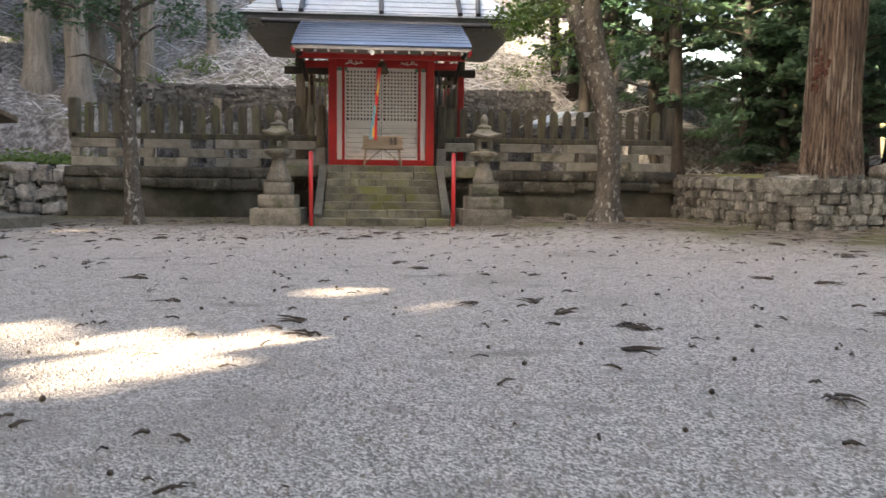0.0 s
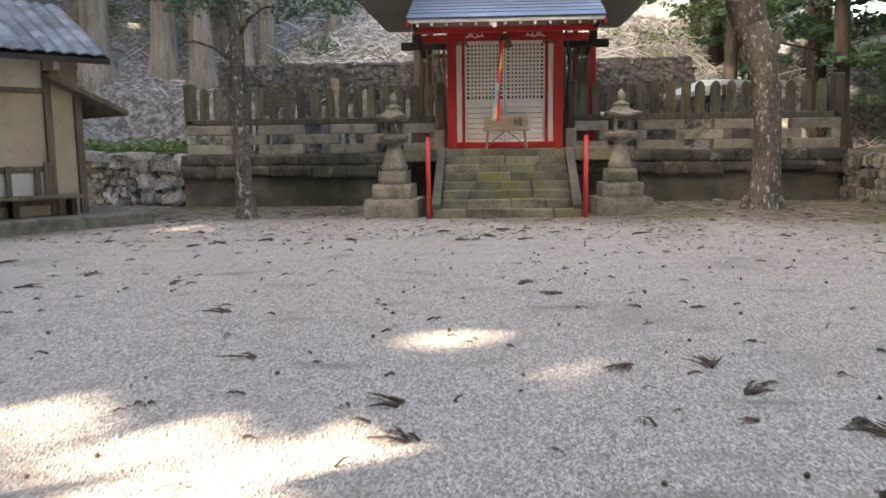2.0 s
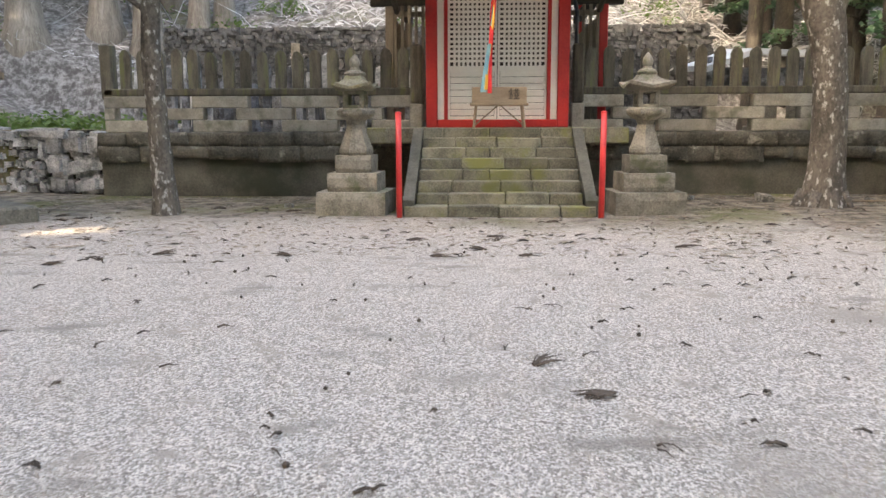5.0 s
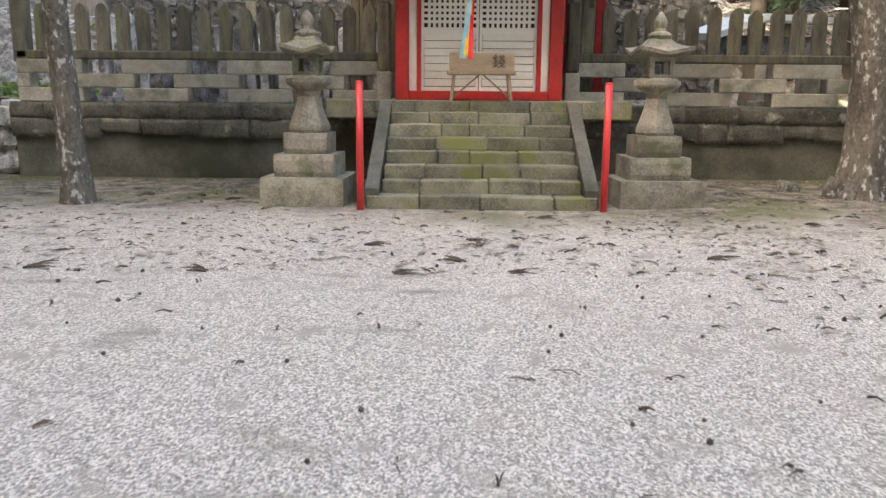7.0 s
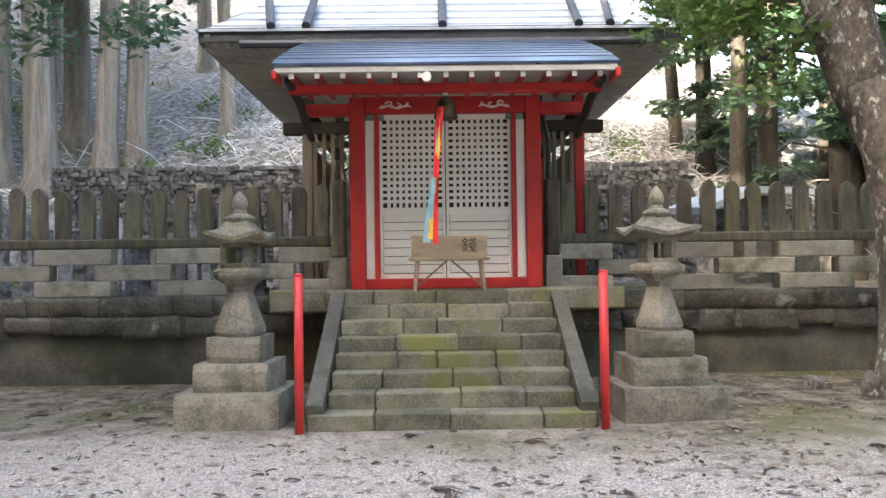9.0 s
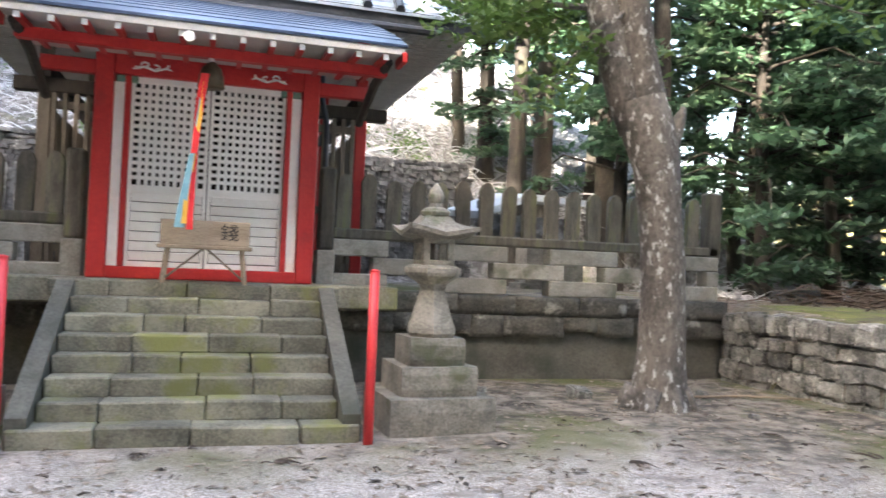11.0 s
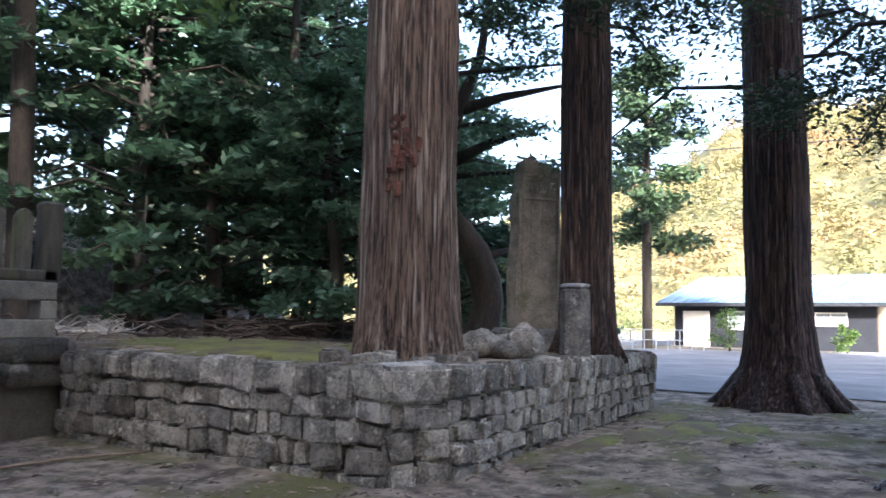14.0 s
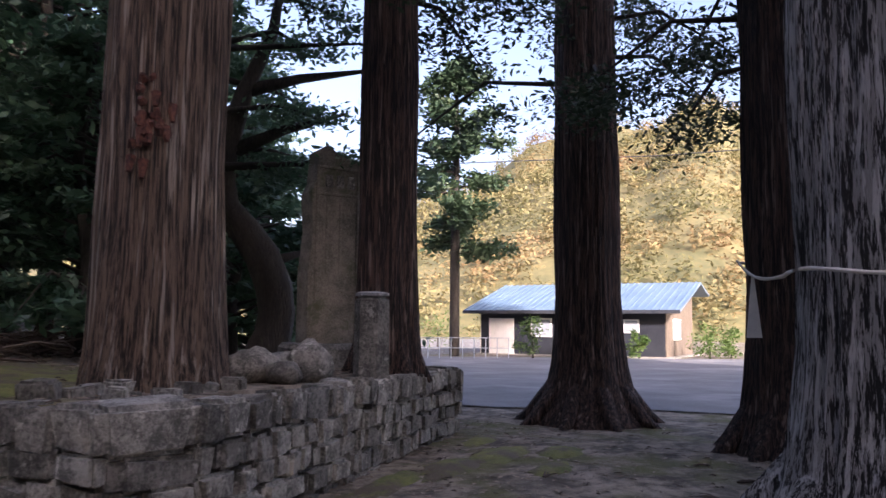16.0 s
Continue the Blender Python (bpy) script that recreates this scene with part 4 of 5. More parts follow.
# ---- trees ----


def cedar_trunk(name, x, y, z, r, flare, top, material, seed, lean=(0, 0), ridges=30, seg=150, label="", category="tree", flare_h=1.3):
    ob = empty(name, pose(x, y, z))
    tagged(ob, label or "tall straight cedar with deeply furrowed red-brown bark", category, "tall cedars")
    zs = [-0.4, -0.05, 0.12, 0.3, 0.55, 0.9, 1.4] + list(np.linspace(2.0, top, 18))
    pts, rad = [], []
    for h in zs:
        t = max(h, 0)
        pts.append((lean[0] * t, lean[1] * t, h))
        rad.append((r + (flare - r) * math.exp(-t / (flare_h * 0.36))) * (1 - 0.55 * t / top * (t / top)))
    m = Mesh()
    m.tube(pts, rad, seg, 0.10, ridges)
    if flare > r * 1.3:
        for i in range(9):
            a = 2 * math.pi * i / 9 + seed
            d = Vector((math.cos(a), math.sin(a), 0))
            m.tube([d * flare * 0.55 + Vector((0, 0, 0.55)), d * flare * 0.95 + Vector((0, 0, 0.12)), d * flare * 1.25 + Vector((0, 0, -0.06))], [r * 0.30, r * 0.22, r * 0.09], 8, 0.2)
    m.make("trunk", material, ob, True)
    return ob


def cedar_crown(ob, z0, z1, spread, count, size, seed, keep=None, mm=None, bough=True, lean=(0, 0)):
    g = np.random.default_rng(seed)
    rr = random.Random(seed)
    limbs, leaves = Mesh(), Mesh()
    cs = []
    n = int((z1 - z0) * 3.0)
    for i in range(n):
        z = z0 + (z1 - z0) * (i + rr.random()) / n
        a = rr.uniform(0, 2 * math.pi)
        reach = spread * (1 - 0.75 * (z - z0) / (z1 - z0)) * rr.uniform(0.6, 1.1)
        d = Vector((math.cos(a), math.sin(a), 0))
        o = Vector((lean[0] * z, lean[1] * z, z))
        tip = o + d * reach + Vector((0, 0, -0.22 * reach))
        limbs.tube([o, o + d * reach * 0.5 + Vector((0, 0, 0.08 * reach)), tip], [0.05, 0.035, 0.012], 5)
        for k in range(5):
            q = o + (tip - o) * (0.35 + 0.16 * k)
            cs.append((q.x, q.y, q.z + rr.uniform(-0.25, 0.1)))
    leaf_cloud(leaves, cs, [0.4 * spread / 3, 0.6 * spread / 3, 0.8 * spread / 3], 0.5, count, size, g, keep)
    limbs.make("limb", M_DARKBARK, ob, True)
    leaf_object(leaves, "foliage", mm or M_CEDARLEAF, ob)


big = cedar_trunk("cedar", 9.35, -0.35, 1.05, 0.525, 0.64, 17, M_CEDAR, 1)
cedar_crown(big, 5.4, 12, 3.6, 15000, 0.062, 1)
knot = Mesh()
rnd = random.Random(5)
for i in range(24):
    a = math.radians(203 + rnd.gauss(0, 9))
    rr_ = 0.52
    z = 2.25 + rnd.gauss(0, 0.17)
    knot.tube([(rr_ * math.cos(a), rr_ * math.sin(a), z), ((rr_ + 0.05) * math.cos(a), (rr_ + 0.05) * math.sin(a), z + rnd.uniform(-0.16, 0.10))], [0.05, 0.02], 6, 0.2)
tagged(knot.make("torn_bark", M_TORN, big), kind="stuff")
red = cedar_trunk("cedar", 12.75, -1.02, 1.0, 0.36, 0.47, 17, M_CEDARSHADE, 2)
cedar_crown(red, 4.6, 12, 3.2, 16000, 0.062, 2)
third = cedar_trunk("cedar", 16.2, -2.92, 0.13, 0.50, 0.98, 19, M_CEDARSHADE, 3)
cedar_crown(third, 5.0, 13, 3.4, 17000, 0.062, 3)
twin_a = cedar_trunk("cedar", 14.1, -5.78, 0.1, 0.52, 0.85, 18, M_CEDARSHADE, 4)
cedar_crown(twin_a, 4.8, 12, 3.4, 15000, 0.062, 4)
twin_b = cedar_trunk("cedar", 10.08, -6.3, 0.05, 0.70, 1.15, 18, M_CEDARGREY, 5, ridges=38, seg=180, label="huge old cedar with grey flaking bark and a straw rope")
cedar_crown(twin_b, 5.0, 11, 3.4, 14000, 0.062, 5)


def sacred_rope():
    ob = empty("straw_rope", pose(10.08, -6.3, 0.05))
    tagged(ob, "thin white straw rope with paper strips tied round two cedars", "rope")
    far_c = Vector((4.02, 0.52))
    turn = math.atan2(far_c.y, far_c.x)
    pts = []
    for i in range(25):
        a = turn + math.pi / 2 + math.pi * i / 24
        pts.append((0.80 * math.cos(a), 0.80 * math.sin(a), 1.95 + 0.03 * math.sin(i * 0.5)))
    for i in range(17):
        a = turn - math.pi / 2 + math.pi * i / 16
        pts.append((far_c.x + 0.62 * math.cos(a), far_c.y + 0.62 * math.sin(a), 2.40))
    p, q = Vector(pts[-1]), Vector(pts[0])
    for i in range(1, 9):
        t = i / 8
        pts.append(tuple(p + (q - p) * t - Vector((0, 0, 0.10 * math.sin(math.pi * t)))))
    Mesh().tube(pts, [0.015 + 0.002 * math.sin(i * 2.2) for i in range(len(pts))], 7, cap=False).make("cord", M_ROPE, ob, True)
    for k in (0.45,):
        c = p + (q - p) * k - Vector((0, 0, 0.10))
        m = Mesh().prism([(-0.012, 0), (0.012, 0), (0.075, -0.62), (-0.075, -0.62)], (lambda u, w: (c.x + 0.02, c.y + u, c.z + w), lambda u, w: (c.x - 0.01, c.y + u, c.z + w)))
        m.make("paper_strip", M_CLOTHWHITE, ob)


sacred_rope()


def forked_tree():
    """The leaning tree with a fork before the fence."""
    ob = empty("forked_tree", pose(5.05, 1.25, 0.02))
    tagged(ob, "leaning forked tree with smooth grey-brown bark and white lichen", "tree")
    R = Vector((0.959, -0.282, 0))
    def at(s, z, d=0.0):
        return R * s + Vector((0.282, 0.959, 0)) * d + Vector((0, 0, z))
    m = Mesh()
    m.tube([at(0.02, -0.3), at(0.02, 0.0), at(0.02, 0.25), at(0.03, 0.6), at(0.04, 1.2), at(0.03, 1.75), at(-0.03, 2.3), at(-0.10, 2.8), at(-0.22, 3.2), at(-0.33, 3.55)],
           [0.48, 0.40, 0.31, 0.265, 0.25, 0.25, 0.255, 0.27, 0.30, 0.28], 28, 0.12)
    m.tube([at(-0.35, 3.2), at(-0.50, 3.6), at(-0.66, 4.1), at(-0.84, 4.8), at(-1.05, 5.8), at(-1.1, 7.2)], [0.20, 0.20, 0.19, 0.18, 0.14, 0.05], 20, 0.12)
    m.tube([at(-0.18, 3.2), at(-0.26, 3.6), at(-0.36, 4.1), at(-0.44, 4.7), at(-0.35, 5.6), at(-0.1, 7.4)], [0.23, 0.22, 0.20, 0.19, 0.14, 0.05], 20, 0.12)
    m.tube([at(0.0, 2.95), at(0.12, 3.3), at(0.20, 3.5)], [0.13, 0.09, 0.03], 12, 0.2)
    for i in range(8):
        a = i * 0.8
        m.tube([(0.28 * math.cos(a), 0.28 * math.sin(a), 0.25), (0.42 * math.cos(a), 0.42 * math.sin(a), 0.03), (0.55 * math.cos(a), 0.55 * math.sin(a), -0.06)], [0.10, 0.06, 0.02], 7, 0.2)
    m.make("trunk", M_SMOOTHBARK, ob, True)
    rr = random.Random(9)
    limbs, leaves, cs = Mesh(), Mesh(), []
    for i in range(30):
        o = at(-0.7 + rr.uniform(-0.3, 0.5), rr.uniform(4.6, 7.0))
        d = Vector((rr.uniform(-1, 1), rr.uniform(-1, 1), rr.uniform(-0.25, 0.5))).normalized() * rr.uniform(1.2, 2.6)
        limbs.tube([o, o + d * 0.5 + Vector((0, 0, 0.15)), o + d], [0.05, 0.03, 0.008], 5)
        for k in range(4):
            cs.append(tuple(o + d * (0.5 + 0.17 * k)))
    cs += [tuple(at(s, z, d)) for s, z, d in ((-1.5, 4.35, -0.3), (-1.9, 4.6, 0.1), (-1.2, 4.7, -0.6), (-2.3, 4.8, 0.3), (-2.0, 4.3, -0.2))] * 3
    leaf_cloud(leaves, cs, [0.25, 0.4, 0.5], 0.7, 6500, 0.075, np.random.default_rng(9))
    limbs.make("limb", M_SMOOTHBARK, ob, True)
    leaf_object(leaves, "foliage", M_LEAFLIGHT, ob)


forked_tree()


def slim_tree():
    ob = empty("slim_tree", pose(-5.02, 0.3, 0))
    tagged(ob, "slim tree with dark blotched bark and pale peeled patch", "tree")
    m = Mesh()
    pts = [(0, 0, -0.2), (0, 0, 0), (0.0, 0, 0.3), (-0.03, 0, 0.8), (-0.05, 0, 1.5), (-0.10, 0, 2.3), (-0.05, 0, 3.2), (-0.08, 0.05, 4.2), (-0.02, 0.1, 5.5), (0.1, 0.1, 7.0)]
    m.tube(pts, [0.24, 0.21, 0.175, 0.155, 0.145, 0.135, 0.13, 0.12, 0.09, 0.03], 20, 0.18)
    for z, dx, dy in ((2.9, -0.9, 0.2), (3.4, 0.7, -0.4), (3.8, -1.2, -0.6), (4.2, 1.1, 0.4), (4.6, -0.8, 0.9), (5.0, 0.9, -0.9), (5.4, -1.0, -0.3)):
        m.tube([(-0.06, 0.03, z), (-0.06 + dx * 0.5, dy * 0.5, z + 0.35), (-0.06 + dx, dy, z + 0.5), (dx * 1.5, dy * 1.5, z + 0.45)], [0.05, 0.035, 0.022, 0.006], 7)
    m.make("trunk", M_SMOOTHBARK, ob, True)
    rr = random.Random(12)
    leaves = Mesh()
    cs = [(rr.uniform(-2.0, 1.9), rr.uniform(-1.6, 1.6), rr.uniform(3.9, 7.0)) for _ in range(60)]
    leaf_cloud(leaves, cs, [0.3, 0.45, 0.6], 0.6, 9000, 0.07, np.random.default_rng(12))
    leaf_object(leaves, "foliage", M_LEAF, ob)


slim_tree()


def evergreen(seed, tall, spread, low, leaf_mat, count=8600, size=0.13):
    ob = empty("evergreen_tree")
    tagged(ob, "dense dark-green broadleaf evergreen with drooping sprays", "tree", "evergreens on the terrace")
    rr = random.Random(seed)
    m = Mesh()
    bend = [(0, 0, -0.3), (0, 0, 0.0), (rr.uniform(-.2, .2), rr.uniform(-.2, .2), tall * 0.3), (rr.uniform(-.4, .4), rr.uniform(-.4, .4), tall * 0.6), (rr.uniform(-.5, .5), rr.uniform(-.5, .5), tall)]
    m.tube(bend, [0.24, 0.19, 0.15, 0.10, 0.02], 12, 0.2)
    cs = []
    for i in range(46):
        z = low + (tall - low) * (i + rr.random()) / 46
        a = rr.uniform(0, 2 * math.pi)
        reach = spread * (0.35 + 0.65 * math.sin(math.pi * min(1, 0.25 + 0.75 * (z - low) / (tall - low)))) * rr.uniform(0.55, 1.15)
        d = Vector((math.cos(a), math.sin(a), 0))
        o = Vector((0, 0, z))
        tip = o + d * reach + Vector((0, 0, rr.uniform(-0.3, 0.15) * reach))
        m.tube([o, o + d * reach * 0.5 + Vector((0, 0, 0.15 * reach)), tip], [0.045, 0.03, 0.008], 5)
        for k in range(4):
            q = o + (tip - o) * (0.4 + 0.2 * k)
            cs.append((q.x + rr.uniform(-.2, .2), q.y + rr.uniform(-.2, .2), q.z + 0.1))
    m.make("trunk", M_DARKBARK, ob, True)
    leaves = Mesh()
    leaf_cloud(leaves, cs, [0.3, 0.5, 0.65], 0.32, count, size, np.random.default_rng(seed))
    leaf_object(leaves, "foliage", leaf_mat, ob)
    return ob


KINDS = [evergreen(31, 7.5, 2.6, 1.2, M_LEAF), evergreen(32, 10.5, 3.0, 2.6, M_LEAF), evergreen(33, 6.0, 2.2, 0.5, M_LEAF)]
SPOTS = [(11.2, 7.2, 0, 1.0), (13.4, 5.4, 1, 0.9), (15.6, 7.0, 0, 1.1), (9.6, 10.5, 1, 1.0), (13.0, 10.5, 1, 1.1), (17.5, 11.0, 1, 1.1), (16.8, 4.2, 2, 0.9),
         (19.5, 6.6, 0, 1.0), (10.6, 14.0, 1, 1.2), (15.0, 15.0, 1, 1.3), (20.5, 15.0, 1, 1.3), (8.6, 14.5, 0, 1.0), (23.5, 11.0, 1, 1.2), (12.3, 3.4, 2, 0.75),
         (25.0, 18.0, 1, 1.4), (7.6, 17.5, 1, 1.2), (18.3, 2.9, 2, 0.7), (22.5, 7.5, 2, 1.2), (11.6, 5.7, 2, 0.85), (13.9, 8.3, 2, 1.0),  (11.0, 19.0, 1, 1.5)]
for i, (x, y, k, s) in enumerate(SPOTS):
    m = pose(x, y, height(x, y) - 0.05, 0, 0, 67 * i)
    if i < 2:
        KINDS[(0, 1)[i]].matrix_basis = m @ Matrix.Scale(s, 4)
    elif i == 6:
        KINDS[2].matrix_basis = m @ Matrix.Scale(s, 4)
for i, (x, y, k, s) in enumerate(SPOTS):
    if i in (0, 1, 6):
        continue
    t = copy_thing(KINDS[k], pose(x, y, height(x, y) - 0.05, 0, 0, 67 * i))
    t.scale = (s, s, s * (1 + 0.1 * math.sin(i)))


def bent_tree():
    """The dark crooked tree behind the stele."""
    ob = empty("crooked_tree", pose(13.9, 1.7, 1.0))
    tagged(ob, "dark crooked evergreen with long horizontal limbs by the stele", "tree")
    m = Mesh()
    m.tube([(0.02, -0.05, -0.3), (0.06, -0.09, 0.09), (0.14, -0.2, 0.45), (0.17, -0.25, 0.8), (0.14, -0.22, 1.2), (0.05, -0.08, 1.65), (-0.1, 0.15, 2.05), (-0.26, 0.40, 2.4), (-0.32, 0.46, 2.8), (-0.30, 0.44, 3.3), (-0.16, 0.23, 4.2), (0.07, -0.11, 5.2), (0.2, -0.24, 6.6)],
           [0.42, 0.34, 0.27, 0.25, 0.26, 0.27, 0.25, 0.22, 0.19, 0.17, 0.13, 0.09, 0.04], 18, 0.3)
    for z, dx, dy, dz in ((1.5, 0.35, -0.3, 0.25), (2.45, -0.5, 0.6, 0.5), (3.3, 0.7, -0.9, 0.6), (4.2, 0.9, -1.2, 0.5)):
        o = Vector((-0.2, 0.3, z)) if z > 2 else Vector((0.08, -0.1, z))
        m.tube([o, o + Vector((dx, dy, dz)) * 0.6, o + Vector((dx * 1.5, dy * 1.5, dz * 1.2))], [0.12, 0.08, 0.02], 9, 0.2)
    cs = []
    rr = random.Random(77)
    for i in range(26):
        z = rr.uniform(2.6, 7.2)
        a = rr.uniform(0, 6.28)
        d = Vector((math.cos(a), math.sin(a), 0)) * rr.uniform(1.5, 3.2)
        o = Vector((-0.5, 0.4, z))
        m.tube([o, o + d * 0.5 + Vector((0, 0, rr.uniform(-0.1, 0.3))), o + d + Vector((0, 0, rr.uniform(-0.2, 0.2)))], [0.055, 0.035, 0.008], 6)
        for k in range(4):
            q = o + d * (0.45 + 0.18 * k)
            cs.append((q.x, q.y, q.z))
    m.make("trunk", M_DARKBARK, ob, True)
    leaves = Mesh()
    leaf_cloud(leaves, cs, [0.3, 0.5, 0.7], 0.4, 13000, 0.065, np.random.default_rng(77))
    leaf_object(leaves, "foliage", M_LEAF, ob)


bent_tree()


def lone_tree():
    ob = empty("pruned_tree", pose(41.9, 8.65, 0.15))
    tagged(ob, "bare straight trunk with a ragged leafy crown by lot", "tree")
    m = Mesh().tube([(0, 0, -0.2), (0, 0, 0), (0.02, 0, 5), (0.1, 0, 10), (0.2, 0, 15.5)], [0.34, 0.27, 0.25, 0.18, 0.05], 12, 0.1)
    rr = random.Random(21)
    cs = []
    for i in range(34):
        z = 5.2 + 10.2 * (i + rr.random()) / 34
        a = rr.uniform(0, 6.28)
        reach = (2.7 if z < 11 else 2.7 - 0.42 * (z - 11)) * rr.uniform(0.55, 1.1)
        d = Vector((math.cos(a) * reach, math.sin(a) * reach, rr.uniform(-0.5, 0.5)))
        m.tube([(0.05, 0, z), Vector((0.05, 0, z)) + d * 0.6, Vector((0.05, 0, z)) + d], [0.06, 0.04, 0.01], 5)
        cs += [tuple(Vector((0.05, 0, z)) + d * k) for k in (0.45, 0.75, 1.0)]
    m.make("trunk", M_DARKBARK, ob, True)
    leaves = Mesh()
    leaf_cloud(leaves, cs, [0.45, 0.7, 0.9], 0.75, 10000, 0.21, np.random.default_rng(21))
    leaf_object(leaves, "foliage", M_CEDARLEAF, ob)


lone_tree()


def far_cedar(x, y, r, top, seed, crown=True, lean=0.0, count=2200):
    z = height(x, y)
    ob = empty("forest_cedar", pose(x, y, z - 0.1, 0, lean, 0))
    tagged(ob, "tall forest cedar with a bare lower trunk", "tree", "forest cedars on the slope")
    zs = [-1.3, 0.0, 0.4, 1.2, 3, 7, top]
    Mesh().tube([(0, 0, h) for h in zs], [r * 1.9, r * 1.6, r * 1.25, r * 1.05, r, r * 0.85, r * 0.3], 20, 0.1, 9).make("trunk", M_PALETRUNK if x < 5 else M_DARKBARK, ob, True)
    if crown:
        cedar_crown(ob, top * 0.42, top, 3.0, count, 0.26, seed)
    return ob


FAR = [(-10.9, 14.2, 0.40), (-9.7, 15.4, 0.30), (-9.0, 15.9, 0.30), (-12.6, 14.8, 0.42), (-14.4, 13.2, 0.45), (-11.4, 17.5, 0.4), (-16.5, 16.5, 0.45), (-6.9, 18.5, 0.22), (-5.6, 20.4, 0.17), (-13.8, 20.5, 0.4),
       (-19, 20, 0.4), (-17.8, 11.5, 0.5), (-20.5, 15.0, 0.45), (-4.0, 27, 0.2), (-9.5, 25, 0.28), (3.0, 31, 0.2), (7.2, 11.6, 0.20), (8.4, 12.6, 0.24), (7.9, 15.8, 0.22), (10.2, 12.4, 0.24), (12.0, 8.4, 0.22), (9.3, 8.0, 0.2)]
for i, (x, y, r) in enumerate(FAR):
    far_cedar(x, y, r, 15 + (i * 7 % 5), 100 + i, True, (i * 13 % 7 - 3) * 0.7)


def hillside_brush():
    """Bleached brush and fallen sticks over the slope behind the shrine."""
    rr = random.Random(50)
    m = Mesh()
    for i in range(15000):
        x = rr.uniform(-20, 15)
        y = 12.4 + abs(rr.gauss(0, 10))
        if rr.random() < 0.12:
            x, y = rr.uniform(10, 24), rr.uniform(6, 14)
        if x < -7 and rr.random() < 0.75:
            continue
        z = height(x, y)
        ln = rr.uniform(0.2, 0.7) if rr.random() < 0.92 else rr.uniform(1.0, 2.4)
        up = rr.uniform(0.05, 0.9) if rr.random() < 0.55 else rr.uniform(-0.3, 0.15)
        a = rr.uniform(0, 6.28)
        d = Vector((math.cos(a), math.sin(a), up)).normalized() * ln
        w = rr.uniform(0.008, 0.024) * (0.7 + 0.3 * ln)
        p = Vector((x, y, z))
        s = Vector((-math.sin(a), math.cos(a), 0)) * w
        q = p + d
        mid = (p + q) / 2 + Vector((rr.uniform(-.1, .1), rr.uniform(-.1, .1), rr.uniform(-.02, .12))) * ln
        u = Vector((0, 0, w))
        m.add([p - s, p + s, p + u * 2, mid - s * 0.8, mid + s * 0.8, mid + u * 1.6, q], [(0, 1, 4, 3), (1, 2, 5, 4), (2, 0, 3, 5), (3, 4, 6), (4, 5, 6), (5, 3, 6)])
    tagged(m.make("hillside_brush", M_STICK), "bleached dead brush and fallen branches over the slope", "brush", kind="stuff")
    g = np.random.default_rng(51)
    cs = []
    for i in range(150):
        x, y = rr.uniform(-16, 6), 12.5 + abs(rr.gauss(0, 5))
        if noise.noise(Vector((x * 0.3, y * 0.3, 9))) > -0.05:
            cs.append((x, y, height(x, y) + 0.15))
    for i in range(26):
        x, y = rr.uniform(-13, -7.8), rr.uniform(4.6, 9)
        cs.append((x, y, height(x, y) + 0.1))
    under = Mesh()
    leaf_cloud(under, cs, [0.35, 0.6, 0.9], 0.4, 9000, 0.085, g)
    me = bpy.data.meshes.new("undergrowth")
    me.from_pydata(under.v, [], under.f)
    me.materials.append(M_LEAFLIGHT)
    tagged(new("undergrowth", me), "low green undergrowth on the slope behind the shrine", "undergrowth", kind="stuff")
    m = Mesh()
    for i in range(420):
        x, y = 12.6 + rr.gauss(0, 1.6), 4.4 + rr.gauss(0, 0.8)
        z = height(x, y) + abs(rr.gauss(0, 0.16))
        a = rr.uniform(0, 6.28)
        d = Vector((math.cos(a), math.sin(a), rr.uniform(-0.15, 0.25))) * rr.uniform(0.3, 0.9)
        m.tube([(x, y, z), Vector((x, y, z)) + d * 0.5 + Vector((0, 0, 0.05)), Vector((x, y, z)) + d], [0.018, 0.014, 0.004], 4)
    tagged(m.make("brush_pile", M_DEBRIS), "heap of brown fallen branches on the terrace", "branches", kind="stuff")


hillside_brush()

# ---- added grove, unseen behind the walker: throws the shade; cut gaps let the sun through ----
# centre on the ground, half length along the sun's bearing and across it
# leaves between these spots and the sun are left out, so patches land here
SUNLIT = [(-1.45, -11.95, 0.35, 0.30), (-2.5, -11.05, 0.2, 0.35), (-2.0, -11.5, 0.25, 0.35), (-3.0, -10.75, 0.15, 0.3), (-0.9, -11.3, 0.05, 0.2), (-0.65, -9.3, 0.05, 0.15), (0.47, -9.97, 0.0, 0.08), (4.3, -9.0, 0.15, 0.2),
          (-5.6, -1.6, 0.15, 0.35), (-7.7, 0.3, 0.1, 0.15)]


def shade_keep(origin):
    def keep(p):
        w = p + np.array(origin)
        k = w[:, 2] / to_sun.z
        gx, gy = w[:, 0] - to_sun.x * k, w[:, 1] - to_sun.y * k
        ok = np.ones(len(p), bool)
        for cx, cy, rx, ry in SUNLIT:
            along, across = ((gx - cx) + (gy - cy)) * 0.7071, ((gx - cx) - (gy - cy)) * 0.7071
            ok &= (along / (rx + 0.55)) ** 2 + (across / (ry + 0.36)) ** 2 > 1
        return ok
    return keep


